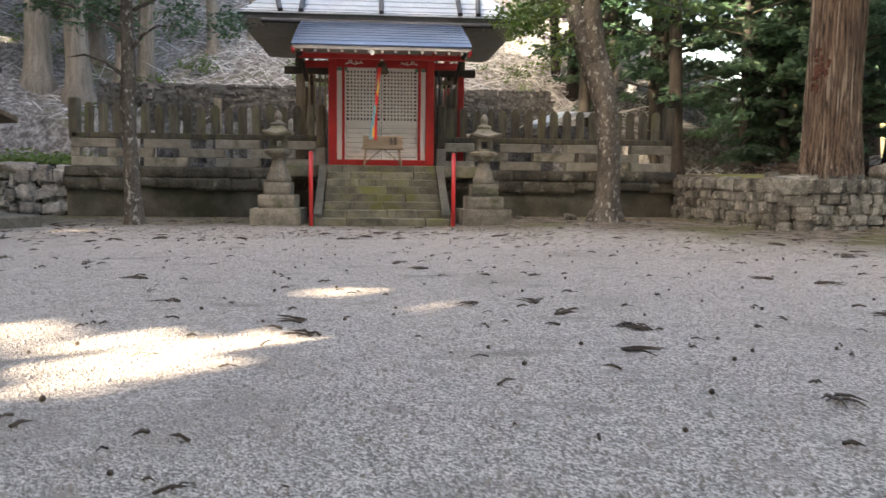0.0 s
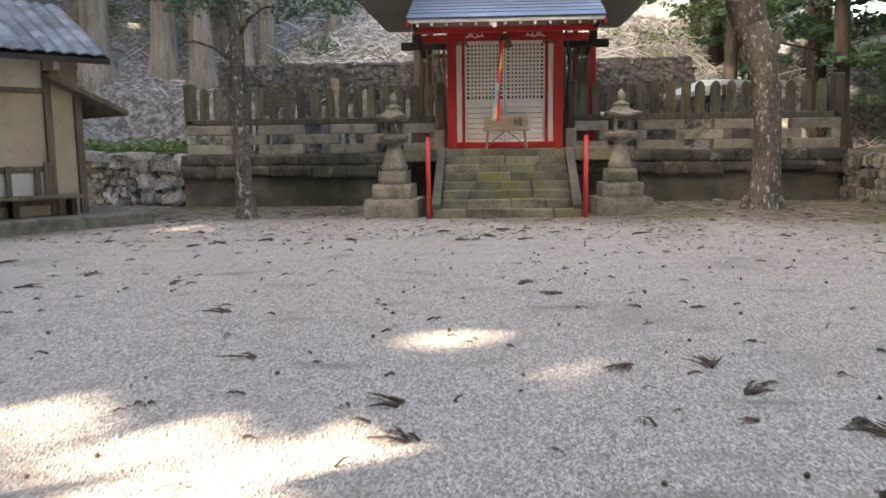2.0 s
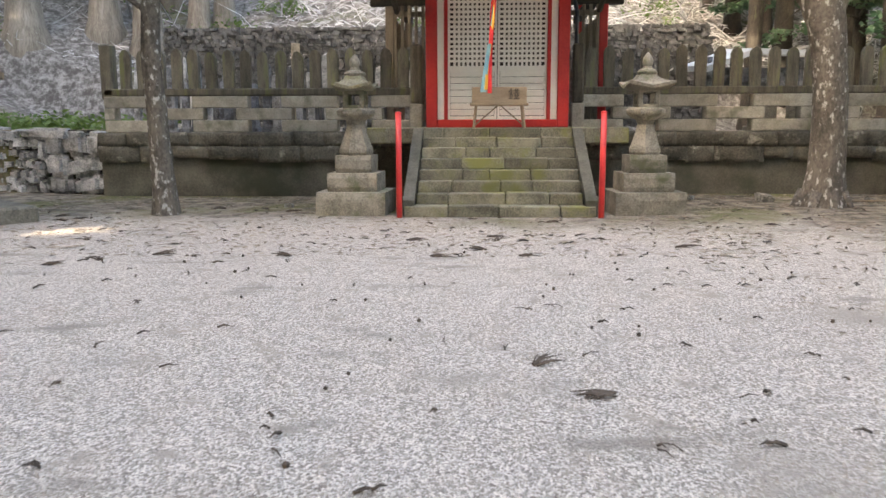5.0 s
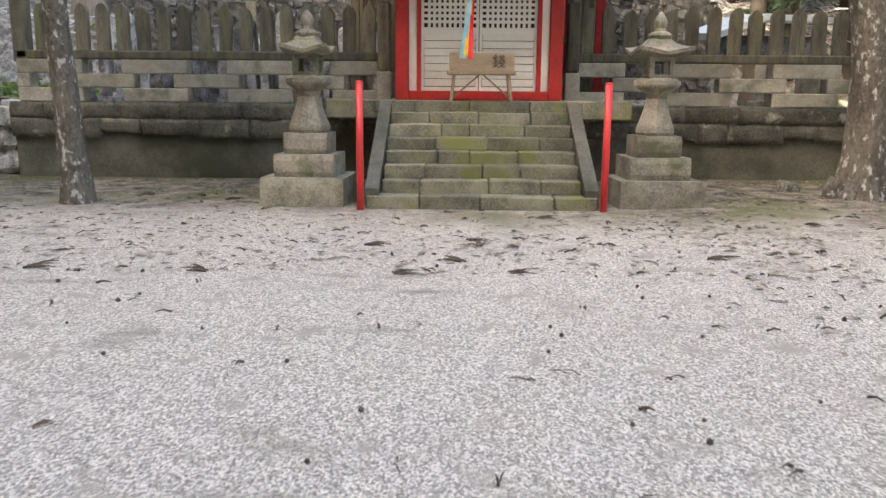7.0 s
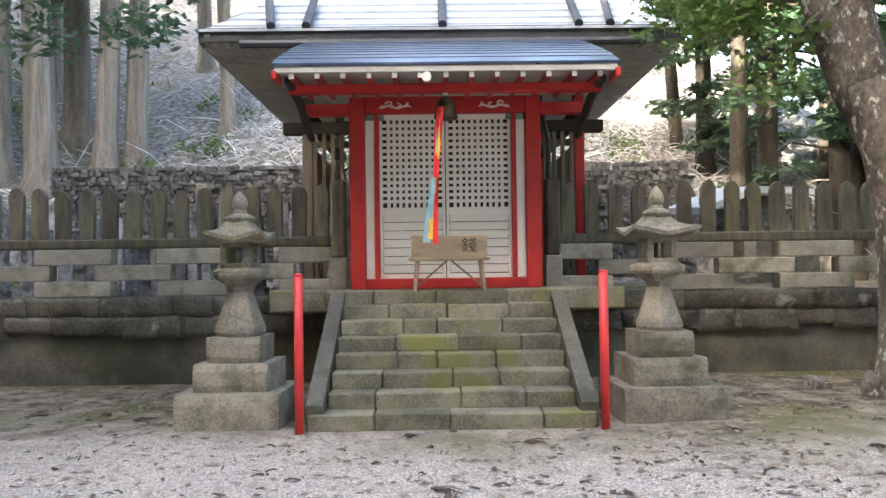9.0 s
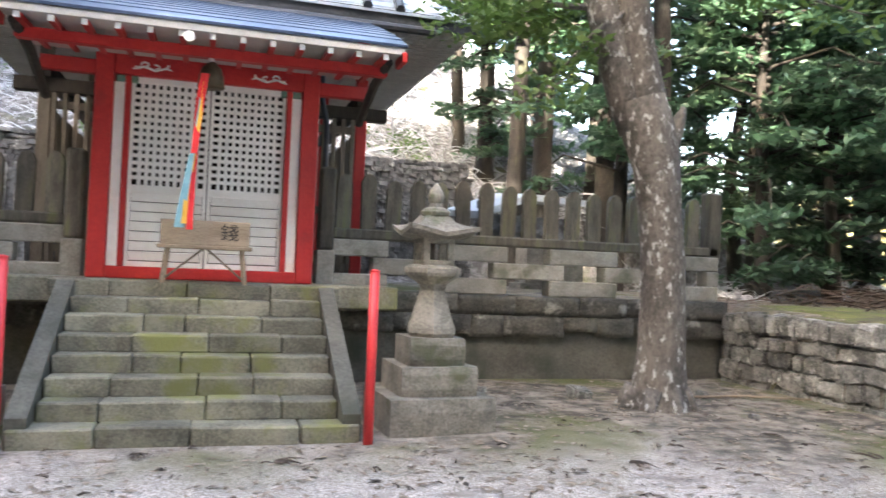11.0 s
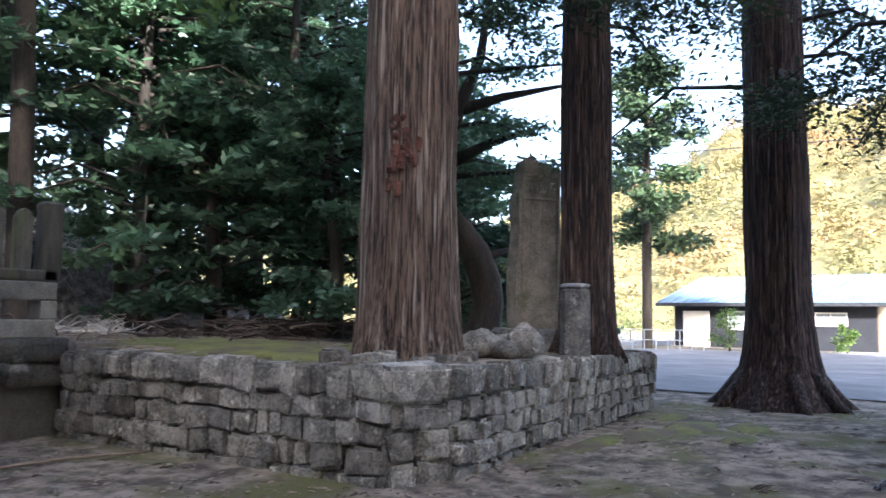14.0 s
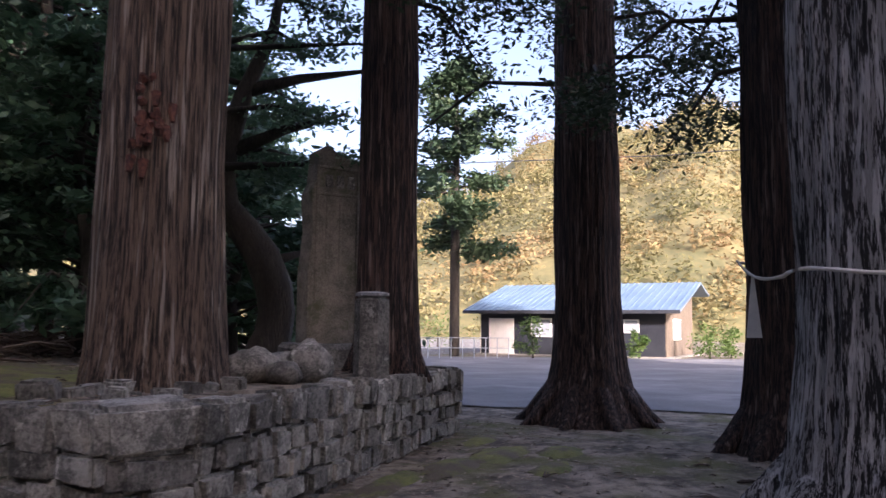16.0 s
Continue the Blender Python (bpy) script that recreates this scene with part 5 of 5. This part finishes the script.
def grove_cedar(px, py, top, seed):
    lane = (px - py) * 0.7071 - 6.7
    if abs(lane) < 1.5:
        px += (1.5 * (1 if lane > 0 else -1) - lane) * 1.4142
    z0 = height(px, py)
    ob = empty("grove_cedar", pose(px, py, z0))
    tagged(ob, "unseen tall dense cedar added round the court to shade it", "tree", "grove cedars")
    Mesh().tube([(0, 0, -0.2), (0, 0, 1), (0, 0, top)], [0.5, 0.38, 0.08], 10, 0.1).make("trunk", M_CEDAR, ob, True)
    leaves = Mesh()
    rr = random.Random(seed)
    cs = []
    for i in range(110):
        z = 2.5 + (top - 2.5) * (i + rr.random()) / 110
        a = rr.uniform(0, 6.28)
        reach = 3.2 * (1 - 0.55 * (z - 3) / (top - 3)) * rr.uniform(0.3, 1.0)
        cs.append((reach * math.cos(a), reach * math.sin(a), z))
    leaf_cloud(leaves, cs, [0.8, 1.1, 1.4], 0.8, 2900, 0.52, np.random.default_rng(seed), shade_keep((px, py, z0)))
    leaf_object(leaves, "foliage", M_CEDARLEAF, ob)


rnd = random.Random(60)
for row, (y, x0, x1, gap) in enumerate(((-23, -52, 16, 4.1), (-28, -50, 14, 4.6), (-33, -48, 8, 3.6), (-38, -46, 4, 3.6))):
    x = x0
    while x < x1:
        grove_cedar(x + rnd.uniform(-0.8, 0.8), y + rnd.uniform(-1, 1), rnd.uniform(25, 31), row * 100 + int(x + 60))
        x += gap
for row, x in enumerate((-27, -32)):
    y = -19
    while y < 17:
        grove_cedar(x + rnd.uniform(-1, 1), y + rnd.uniform(-0.8, 0.8), rnd.uniform(29, 34), 500 + row * 100 + int(y + 30))
        y += 4.3

# ---- stele and stones on the terrace ----


def stele():
    ob = empty("stone_stele", pose(13.5, 0.2, 1.03, 0, 0, -37))
    tagged(ob, "tall grey stone stele with recessed panel on rough base", "stone stele")
    rnd = random.Random(70)
    Mesh().box((-0.62, -0.42, -0.1), (0.62, 0.42, 0.36), 0.06, jitter=0.05, rnd=rnd).make("base", M_DRY, ob)
    outline = [(-0.40, 0.34), (0.40, 0.34), (0.39, 1.2), (0.37, 2.2), (0.38, 2.85), (0.30, 2.92), (0.05, 2.99), (-0.14, 3.13), (-0.26, 3.05), (-0.30, 2.6), (-0.37, 2.45), (-0.34, 1.9), (-0.40, 1.3)]
    Mesh().prism(outline, (lambda u, w: (u, -0.12, w), lambda u, w: (u * 1.02 - 0.03, 0.17, w - 0.03))).make("slab", M_STONE, ob)
    for a, b, c, d in ((-0.29, 0.33, 2.78, 2.82), (-0.29, 0.33, 2.40, 2.44), (-0.31, -0.27, 0.9, 2.82), (0.31, 0.35, 0.9, 2.82)):
        box_part("border", (a, -0.142, c), (b, -0.119, d), M_STONE, ob, 0.006)
    for k in range(3):
        box_part("carving", (-0.17 + 0.17 * k, -0.132, 2.52), (-0.06 + 0.17 * k, -0.119, 2.70), M_DRY, ob, 0.01)
    for k in range(2):
        box_part("carving", (-0.15 + 0.2 * k, -0.128, 1.3), (-0.11 + 0.2 * k, -0.119, 2.3), M_STONE, ob, 0.004)


stele()
pp = empty("stone_pillar", pose(11.62, -1.36, 1.02))
tagged(pp, "short dark round-cornered stone pillar on the terrace edge", "stone pillar")
Mesh().square_lathe([(0.175, -0.1), (0.175, 0.1), (0.17, 0.82), (0.165, 0.88), (0.13, 0.915)], 6).make("shaft", M_DRY, pp)
Mesh().square_lathe([(0.12, 0.915), (0.165, 0.925), (0.165, 0.955), (0.13, 0.97)], 6).make("cap", M_RUBBLE, pp)


def boulder(x, y, sx, sy, sz, seed, mm, turn=0, up=0.0):
    bm = bmesh.new()
    bmesh.ops.create_icosphere(bm, subdivisions=3, radius=1)
    o = Vector((seed * 3.1, 0, 0))
    for p in bm.verts:
        p.co *= 1 + 0.30 * noise.noise(p.co * 1.3 + o) - 0.22 * abs(noise.noise(p.co * 2.4 + o)) + 0.06 * noise.noise(p.co * 6 + o)
        p.co = Vector((p.co.x * sx, p.co.y * sy, p.co.z * sz))
    ob = Mesh().take(bm).make("boulder", mm, None, True, pose(x, y, height(x, y) + sz * 0.75 + up, 0, 0, turn))
    tagged(ob, "rough grey lichened boulder set on the terrace", "boulder", "stones on the terrace")


for i, b in enumerate(((10.72, -1.12, 0.25, 0.23, 0.24, 1), (10.32, -1.05, 0.2, 0.18, 0.13, 2), (11.1, -1.0, 0.16, 0.15, 0.15, 3), (11.15, -1.25, 0.13, 0.12, 0.10, 4), (10.35, -0.7, 0.3, 0.25, 0.2, 5), (11.1, -0.6, 0.35, 0.3, 0.16, 6), (12.2, 0.0, 0.4, 0.3, 0.14, 7), (10.05, -1.25, 0.15, 0.13, 0.09, 8))):
    boulder(*b, M_DRY, 40 * i)
rnd = random.Random(71)
for i in range(16):
    x, y = 8.15 + rnd.uniform(-0.15, 1.6), -0.95 + rnd.uniform(-0.35, 0.15)
    s = rnd.uniform(0.04, 0.13)
    if i < 6:
        x, y, s = 8.05 + 0.14 * i * rnd.uniform(0.7, 1.2), -0.55 + rnd.uniform(-0.2, 0.15), rnd.uniform(0.09, 0.16)
    ob = piece("loose_stone", rnd.choice(DRY), pose(x, y, height(x, y) + s * 0.3, rnd.uniform(-8, 8), rnd.uniform(-8, 8), rnd.uniform(0, 180)) @ Matrix.Diagonal((s * 1.7, s * 1.3, s, 1)), None)
    tagged(ob, "small loose grey stone on the terrace edge", "stone", "loose stones on the terrace")

# ---- hut ----


def hut():
    ob = empty("plaster_hut", pose(-7.6, -0.85, 0, 0, 0, 230.5))
    tagged(ob, "ochre plaster hut with timber posts and blue-grey tiled roof", "hut")
    ob.scale = (1, 1, 1.13)
    # local x runs along the front wall away from the stairs, local y out of the front
    L, D = 6.0, 3.6
    Mesh().box((-0.9, -D - 0.4, -0.1), (L + 0.4, 0.75, 0.20), 0.03).make("plinth", M_STONE, ob)
    box_part("wall", (0.0, -D, 0.2), (L, -0.04, 2.75), M_OCHRE, ob, 0)
    box_part("upper_wall", (0.55, -0.05, 2.12), (L, -0.025, 2.72), M_CREAM, ob, 0)
    box_part("lower_wall", (0.5, -0.05, 0.45), (L, -0.02, 0.86), M_CREAM, ob, 0)
    for x in (0.04, 0.55, 1.6, 2.65, 3.7, 4.75, 5.9):
        box_part("post", (x - 0.06, -0.06, 0.2), (x + 0.06, 0.03, 2.75 if x > 0.1 else 2.1), M_HUTWOOD, ob, 0.006)
    for z in (0.36, 0.88, 2.06, 2.70):
        box_part("rail", (0.5, -0.055, z), (L, 0.022, z + 0.08), M_HUTWOOD, ob, 0.005)
    for y in (-0.5, -1.3, -2.2, -3.3):
        box_part("post", (-0.03, y - 0.06, 0.2), (0.05, y + 0.06, 2.3), M_HUTWOOD, ob, 0.006)
    box_part("bench", (0.2, 0.02, 0.46), (3.4, 0.40, 0.52), M_HUTWOOD, ob, 0.01)
    for x in (0.35, 1.3, 2.3, 3.2):
        box_part("bench_leg", (x - 0.05, 0.08, 0.2), (x + 0.05, 0.34, 0.46), M_DARK, ob, 0.008)
    for x, h in ((0.62, 0.5), (0.78, 0.42), (1.25, 0.45)):
        box_part("leaning_board", (x, 0.045, 0.52), (x + 0.09, 0.075, 0.52 + h), M_HUTWOOD, ob, 0.004)
    # small pent roof over the end
    Mesh().prism([(-0.75, 1.82), (0.62, 2.36), (0.62, 2.28), (-0.75, 1.74)], (lambda u, w: (u, 0.30, w), lambda u, w: (u, -D, w))).make("pent_roof", M_HUTWOOD, ob)
    # tiled roof
    pitch = 25
    tile = Mesh()
    for k in range(7):
        t = -0.13 + 0.26 * k / 6
        tile.v.append((t, 0, 0.035 * math.cos(t * 12)))
    tile.v += [(x, -0.28, z + 0.02) for x, y, z in tile.v[:7]] + [(x, 0, z - 0.025) for x, y, z in tile.v[:7]]
    tile.f = [(i, i + 1, 8 + i, 7 + i) for i in range(6)] + [(i, 14 + i, 15 + i, i + 1) for i in range(6)]
    td = tile.data("tile", M_TILE, False)
    ny = 9
    for j in range(ny):
        for i in range(26):
            x = -0.15 + i * 0.26
            y = 0.72 - j * 0.25 * math.cos(radians(pitch))
            z = 2.62 + j * 0.25 * math.sin(radians(pitch))
            piece("tile", td, pose(x, y, z, -pitch + 3, 0, 0), ob)
    Mesh().prism([(0.70, 2.57), (-1.55, 3.60), (-3.9, 2.52), (-3.9, 2.46), (-1.55, 3.50), (0.70, 2.49)], (lambda u, w: (-0.28, u, w), lambda u, w: (L + 0.5, u, w))).make("roof_deck", M_DARK, ob)
    Mesh().tube([(-0.3, -1.55, 3.66), (L + 0.5, -1.55, 3.66)], [0.13, 0.13], 10).make("ridge", M_TILE, ob)
    Mesh().prism([(0.5, 2.55), (-1.55, 3.45), (-3.5, 2.5), (-3.5, 2.4), (0.5, 2.4)], (lambda u, w: (0.5, u, w), lambda u, w: (0.6, u, w))).make("gable_wall", M_CREAM, ob)


hut()

# ---- house and far hill ----


def far_house():
    ob = empty("house", pose(46.2, 8.6, 0.15, 0, 0, -97))
    tagged(ob, "single-storey house with shade-darkened navy walls and light blue metal roof", "house")
    # local x along the front, local y into the house
    L, D = 10.2, 7.0
    box_part("wall", (0, 0, 0), (L, D, 2.5), M_NAVY, ob, 0)
    Mesh().prism([(0.02, 0), (0.02, 2.5), (D * 0.75, 3.9), (D, 3.6), (D, 0)], (lambda u, w: (L, u, w), lambda u, w: (L + 0.06, u, w))).make("gable_wall", M_HUTWOOD, ob)
    box_part("side_wall", (-0.06, 0.02, 0), (0, D, 2.5), M_CREAM, ob, 0)
    roof = Mesh().prism([(-0.7, 2.42), (D * 0.75, 4.1), (D + 0.8, 3.5), (D + 0.8, 3.38), (D * 0.75, 3.98), (-0.7, 2.3)], (lambda u, w: (-0.8, u, w), lambda u, w: (L + 0.9, u, w)))
    roof.make("roof", M_HOUSEROOF, ob)
    a = math.atan2(1.68, D * 0.75 + 0.7)
    rib = Mesh().box((-0.03, 0, 0), (0.03, math.hypot(1.68, D * 0.75 + 0.7), 0.05)).data("roof_rib", M_HOUSEROOF)
    for i in range(31):
        piece("roof_rib", rib, pose(-0.7 + i * 0.385, -0.7, 2.42, math.degrees(a), 0, 0), ob)
    box_part("fascia", (-0.8, -0.76, 2.24), (L + 0.9, -0.68, 2.42), M_DARKMETAL, ob, 0)
    box_part("sliding_door", (0.5, -0.05, 0.0), (2.0, 0.0, 2.0), M_WHITE, ob, 0.01)
    for x0, x1, z0, z1 in ((3.0, 4.2, 1.0, 2.0), (7.4, 8.9, 1.25, 1.95)):
        w = empty("window")
        w.parent = ob
        box_part("frame", (x0, -0.07, z0), (x1, 0.0, z1), M_WHITE, w, 0.01)
        box_part("pane", (x0 + 0.08, -0.085, z0 + 0.08), ((x0 + x1) / 2 - 0.03, -0.06, z1 - 0.08), M_GLASS, w, 0)
        box_part("pane", ((x0 + x1) / 2 + 0.03, -0.085, z0 + 0.08), (x1 - 0.08, -0.06, z1 - 0.08), M_GLASS, w, 0)
    w = empty("window")
    w.parent = ob
    box_part("frame", (L + 0.05, 1.6, 0.9), (L + 0.12, 3.4, 2.0), M_WHITE, w, 0.01)
    box_part("pane", (L + 0.10, 1.7, 1.0), (L + 0.135, 3.3, 1.9), M_GLASS, w, 0)
    box_part("footing", (-0.3, -0.5, -0.2), (L + 0.6, D, 0.06), M_BLOCK, ob, 0)


far_house()


def yard_fence():
    ob = empty("yard_fence", pose(38.8, 8.0, 0.15, 0, 0, -64))
    tagged(ob, "thin pale wire and pipe fence before the house", "fence")
    for i in range(12):
        Mesh().tube([(-3.0 + i * 0.55, 0, 0), (-3.0 + i * 0.55, 0, 1.0)], [0.025, 0.025], 5).make("upright", M_METALPALE, ob)
    for z in (0.5, 0.98):
        Mesh().tube([(-3.0, 0, z), (3.05, 0, z)], [0.02, 0.02], 5).make("rail", M_METALPALE, ob)


yard_fence()


def shrub(x, y, r, h, seed, mm):
    ob = empty("garden_shrub", pose(x, y, height(x, y)))
    tagged(ob, "yellow-green garden shrub beside the house", "shrub", "garden shrubs")
    Mesh().tube([(0, 0, -0.1), (0, 0, h * 0.6)], [0.06, 0.02], 6).make("stem", M_DARKBARK, ob)
    rr = random.Random(seed)
    cs = [(rr.gauss(0, r * 0.4), rr.gauss(0, r * 0.4), rr.uniform(0.2, h)) for _ in range(16)]
    leaves = Mesh()
    leaf_cloud(leaves, cs, [r * 0.3, r * 0.5], 0.8, 700, 0.1, np.random.default_rng(seed))
    leaf_object(leaves, "foliage", mm, ob)


for i, (x, y, r, h) in enumerate(((41.0, 4.3, 0.9, 1.9), (46.0, -3.6, 1.0, 1.6), (47.2, -4.6, 0.9, 1.4), (43.4, -0.4, 0.6, 1.4), (52, 18, 2.2, 2.0), (56, 15, 2.5, 2.2))):
    shrub(x, y, r, h, 80 + i, M_LEAFLIGHT)


def far_hill():
    """The sunlit wooded hill across the valley."""
    def hz(u, v):
        # u: degrees from +x; v: distance
        ridge = 30 + 49 * math.exp(-((u - 5) / 17) ** 2)
        ridge *= 1 + 0.08 * noise.noise(Vector((u * 0.25, 0, 0)))
        t = (v - 110) / 170
        return ridge * min(1, max(0, t)) ** 0.85 * (0.92 + 0.12 * noise.noise(Vector((u * 0.2, v * 0.02, 0))))
    us, vs = np.linspace(-38, 62, 70), np.linspace(105, 330, 26)
    m = Mesh()
    P = lambda u, v: (v * math.cos(radians(u)), v * math.sin(radians(u)) - 5, hz(u, v) if v > 110 else -1)
    m.v = [P(u, v) for v in vs for u in us]
    w = len(us)
    m.f = [(j * w + i, j * w + i + 1, (j + 1) * w + i + 1, (j + 1) * w + i) for j in range(len(vs) - 1) for i in range(w - 1)]
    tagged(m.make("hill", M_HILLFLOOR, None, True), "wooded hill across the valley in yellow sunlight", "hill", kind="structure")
    g = np.random.default_rng(90)
    crowns = Mesh()
    for i in range(3600):
        u, v = g.uniform(-16, 46), 106 + 180 * g.uniform(0, 1) ** 0.8
        s = g.uniform(1.2, 2.3)
        c = np.array(P(u, v)) + np.array([0, 0, s * 0.5])
        leaf_cloud(crowns, [tuple(c), tuple(c + np.array([0, 0, s * 0.7]))], [s * 0.8, s], 1.1, 40, s * 0.24, g)
    me = bpy.data.meshes.new("woodland")
    me.from_pydata(crowns.v, [], crowns.f)
    me.materials.append(M_HILLTREE)
    tagged(new("woodland", me), "mixed yellow, green and rust-brown tree crowns on hill", "woodland", kind="stuff")


far_hill()
wire = empty("power_line", pose(40, 0, 0))
tagged(wire, "thin dark power line crossing the valley", "cable")
Mesh().tube([(25, 45, 17), (24, 20, 15.2), (24, 0, 14.6), (25, -20, 15.0)], [0.04] * 4, 4).make("cable", M_DARKMETAL, wire)

# ---- litter on the court ----


def litter():
    rr = random.Random(95)
    m = Mesh()
    for i in range(900):
        x, y = rr.uniform(-8, 13), rr.uniform(-15, 1.5)
        if y > 0 and abs(x) < 2.8:
            continue
        z = height(x, y)
        a = rr.uniform(0, 6.28)
        big_one = rr.random() < 0.12
        n = rr.randint(6, 12) if big_one else rr.randint(1, 2)
        for k in range(n):
            b = a + rr.uniform(-0.7, 0.7)
            ln = rr.uniform(0.06, 0.2) * (1.2 if big_one else 0.6)
            d = Vector((math.cos(b), math.sin(b), rr.uniform(0.0, 0.12))) * ln
            p = Vector((x + rr.uniform(-.04, .04), y + rr.uniform(-.04, .04), z + 0.008))
            w = rr.uniform(0.003, 0.010)
            m.tube([p, p + d * 0.5 + Vector((0, 0, 0.012)), p + d], [w, w * 0.9, 0.002], 4)
    for i in range(130):
        x, y = rr.uniform(-5, 6), rr.uniform(-14.8, -3)
        bm = bmesh.new()
        bmesh.ops.create_icosphere(bm, subdivisions=1, radius=rr.uniform(0.010, 0.018))
        m.take(bm, pose(x, y, height(x, y) + 0.012))
    tagged(m.make("fallen_litter", M_DEBRIS), "dark cedar twigs and cones scattered over the gravel", "litter", kind="stuff")
    g = np.random.default_rng(97)
    q = Mesh()
    for i in range(17000):
        if i % 5 < 3:
            x, y = g.uniform(1.8, 17), g.uniform(-6.5, 3.2)
            if y > -1.3 and x > 7.3 or g.uniform() > 0.15 + 0.16 * (y + 6.5) or g.uniform() < 0.5 * noise.noise(Vector((x, y, 0))) + 0.25:
                continue
        elif i % 5 == 3:
            x, y = g.uniform(-8, 3), g.uniform(-3.5, 3.2)
        else:
            x, y = g.uniform(7.9, 14), g.uniform(-1.0, 6)
        if y > -0.05 and abs(x) < 2.75:
            continue
        z = height(x, y) + 0.006
        a, s = g.uniform(0, 6.28), g.uniform(0.018, 0.065)
        c, d = math.cos(a) * s, math.sin(a) * s
        q.add([(x - c, y - d, z), (x - d * 0.4, y + c * 0.4, z + g.uniform(0, 0.014)), (x + c, y + d, z + g.uniform(0, 0.012)), (x + d * 0.4, y - c * 0.4, z + g.uniform(0, 0.014))], [(0, 1, 2, 3)])
    me = bpy.data.meshes.new("leaf_litter")
    me.from_pydata(q.v, [], q.f)
    me.materials.append(M_DRYLEAF)
    tagged(new("leaf_litter", me), "dry brown and pale fallen leaves over mossy soil", "leaf litter", kind="stuff")
    g = np.random.default_rng(96)
    p = Mesh()
    for i in range(15000):
        x, y = g.uniform(-5, 6), -14.6 + 9 * g.uniform(0, 1) ** 1.3
        s = g.uniform(0.007, 0.019)
        z = height(x, y)
        c = [(x - s, y, z), (x + s * 0.8, y + s * 0.3, z), (x, y + s, z), (x + s * 0.2, y - s, z), (x + g.uniform(-.3, .3) * s, y, z + s * 0.8)]
        p.add(c, [(0, 3, 4), (3, 1, 4), (1, 2, 4), (2, 0, 4)])
    tagged(p.make("pebbles", M_PEBBLE), "pale coarse pebbles lying on the gravel court", "pebbles", kind="stuff")


litter()


def fallen_pole():
    ob = Mesh().tube([(-0.9, 0, 0), (0, 0.02, 0.02), (0.9, -0.02, 0.0)], [0.014, 0.016, 0.010], 6).make("fallen_branch", M_BOXWOOD, None, True, pose(6.5, 1.6, height(6.5, 1.6) + 0.03, 0, 0, -8))
    tagged(ob, "thin pale fallen branch lying by the terrace wall", "branch")


fallen_pole()
for i, (x, y, s) in enumerate(((4.4, 1.9, 0.16), (6.1, 1.9, 0.10), (5.8, 0.5, 0.07), (3.3, 2.4, 0.09), (-3.4, 1.4, 0.08))):
    ob = piece("loose_stone", DRY[i], pose(x, y, height(x, y) + s * 0.25, 4, 6, 40 * i) @ Matrix.Diagonal((s * 1.8, s * 1.4, s, 1)), None)
    tagged(ob, "small half-buried grey stone at the wall foot", "stone", "loose stones by the wall")
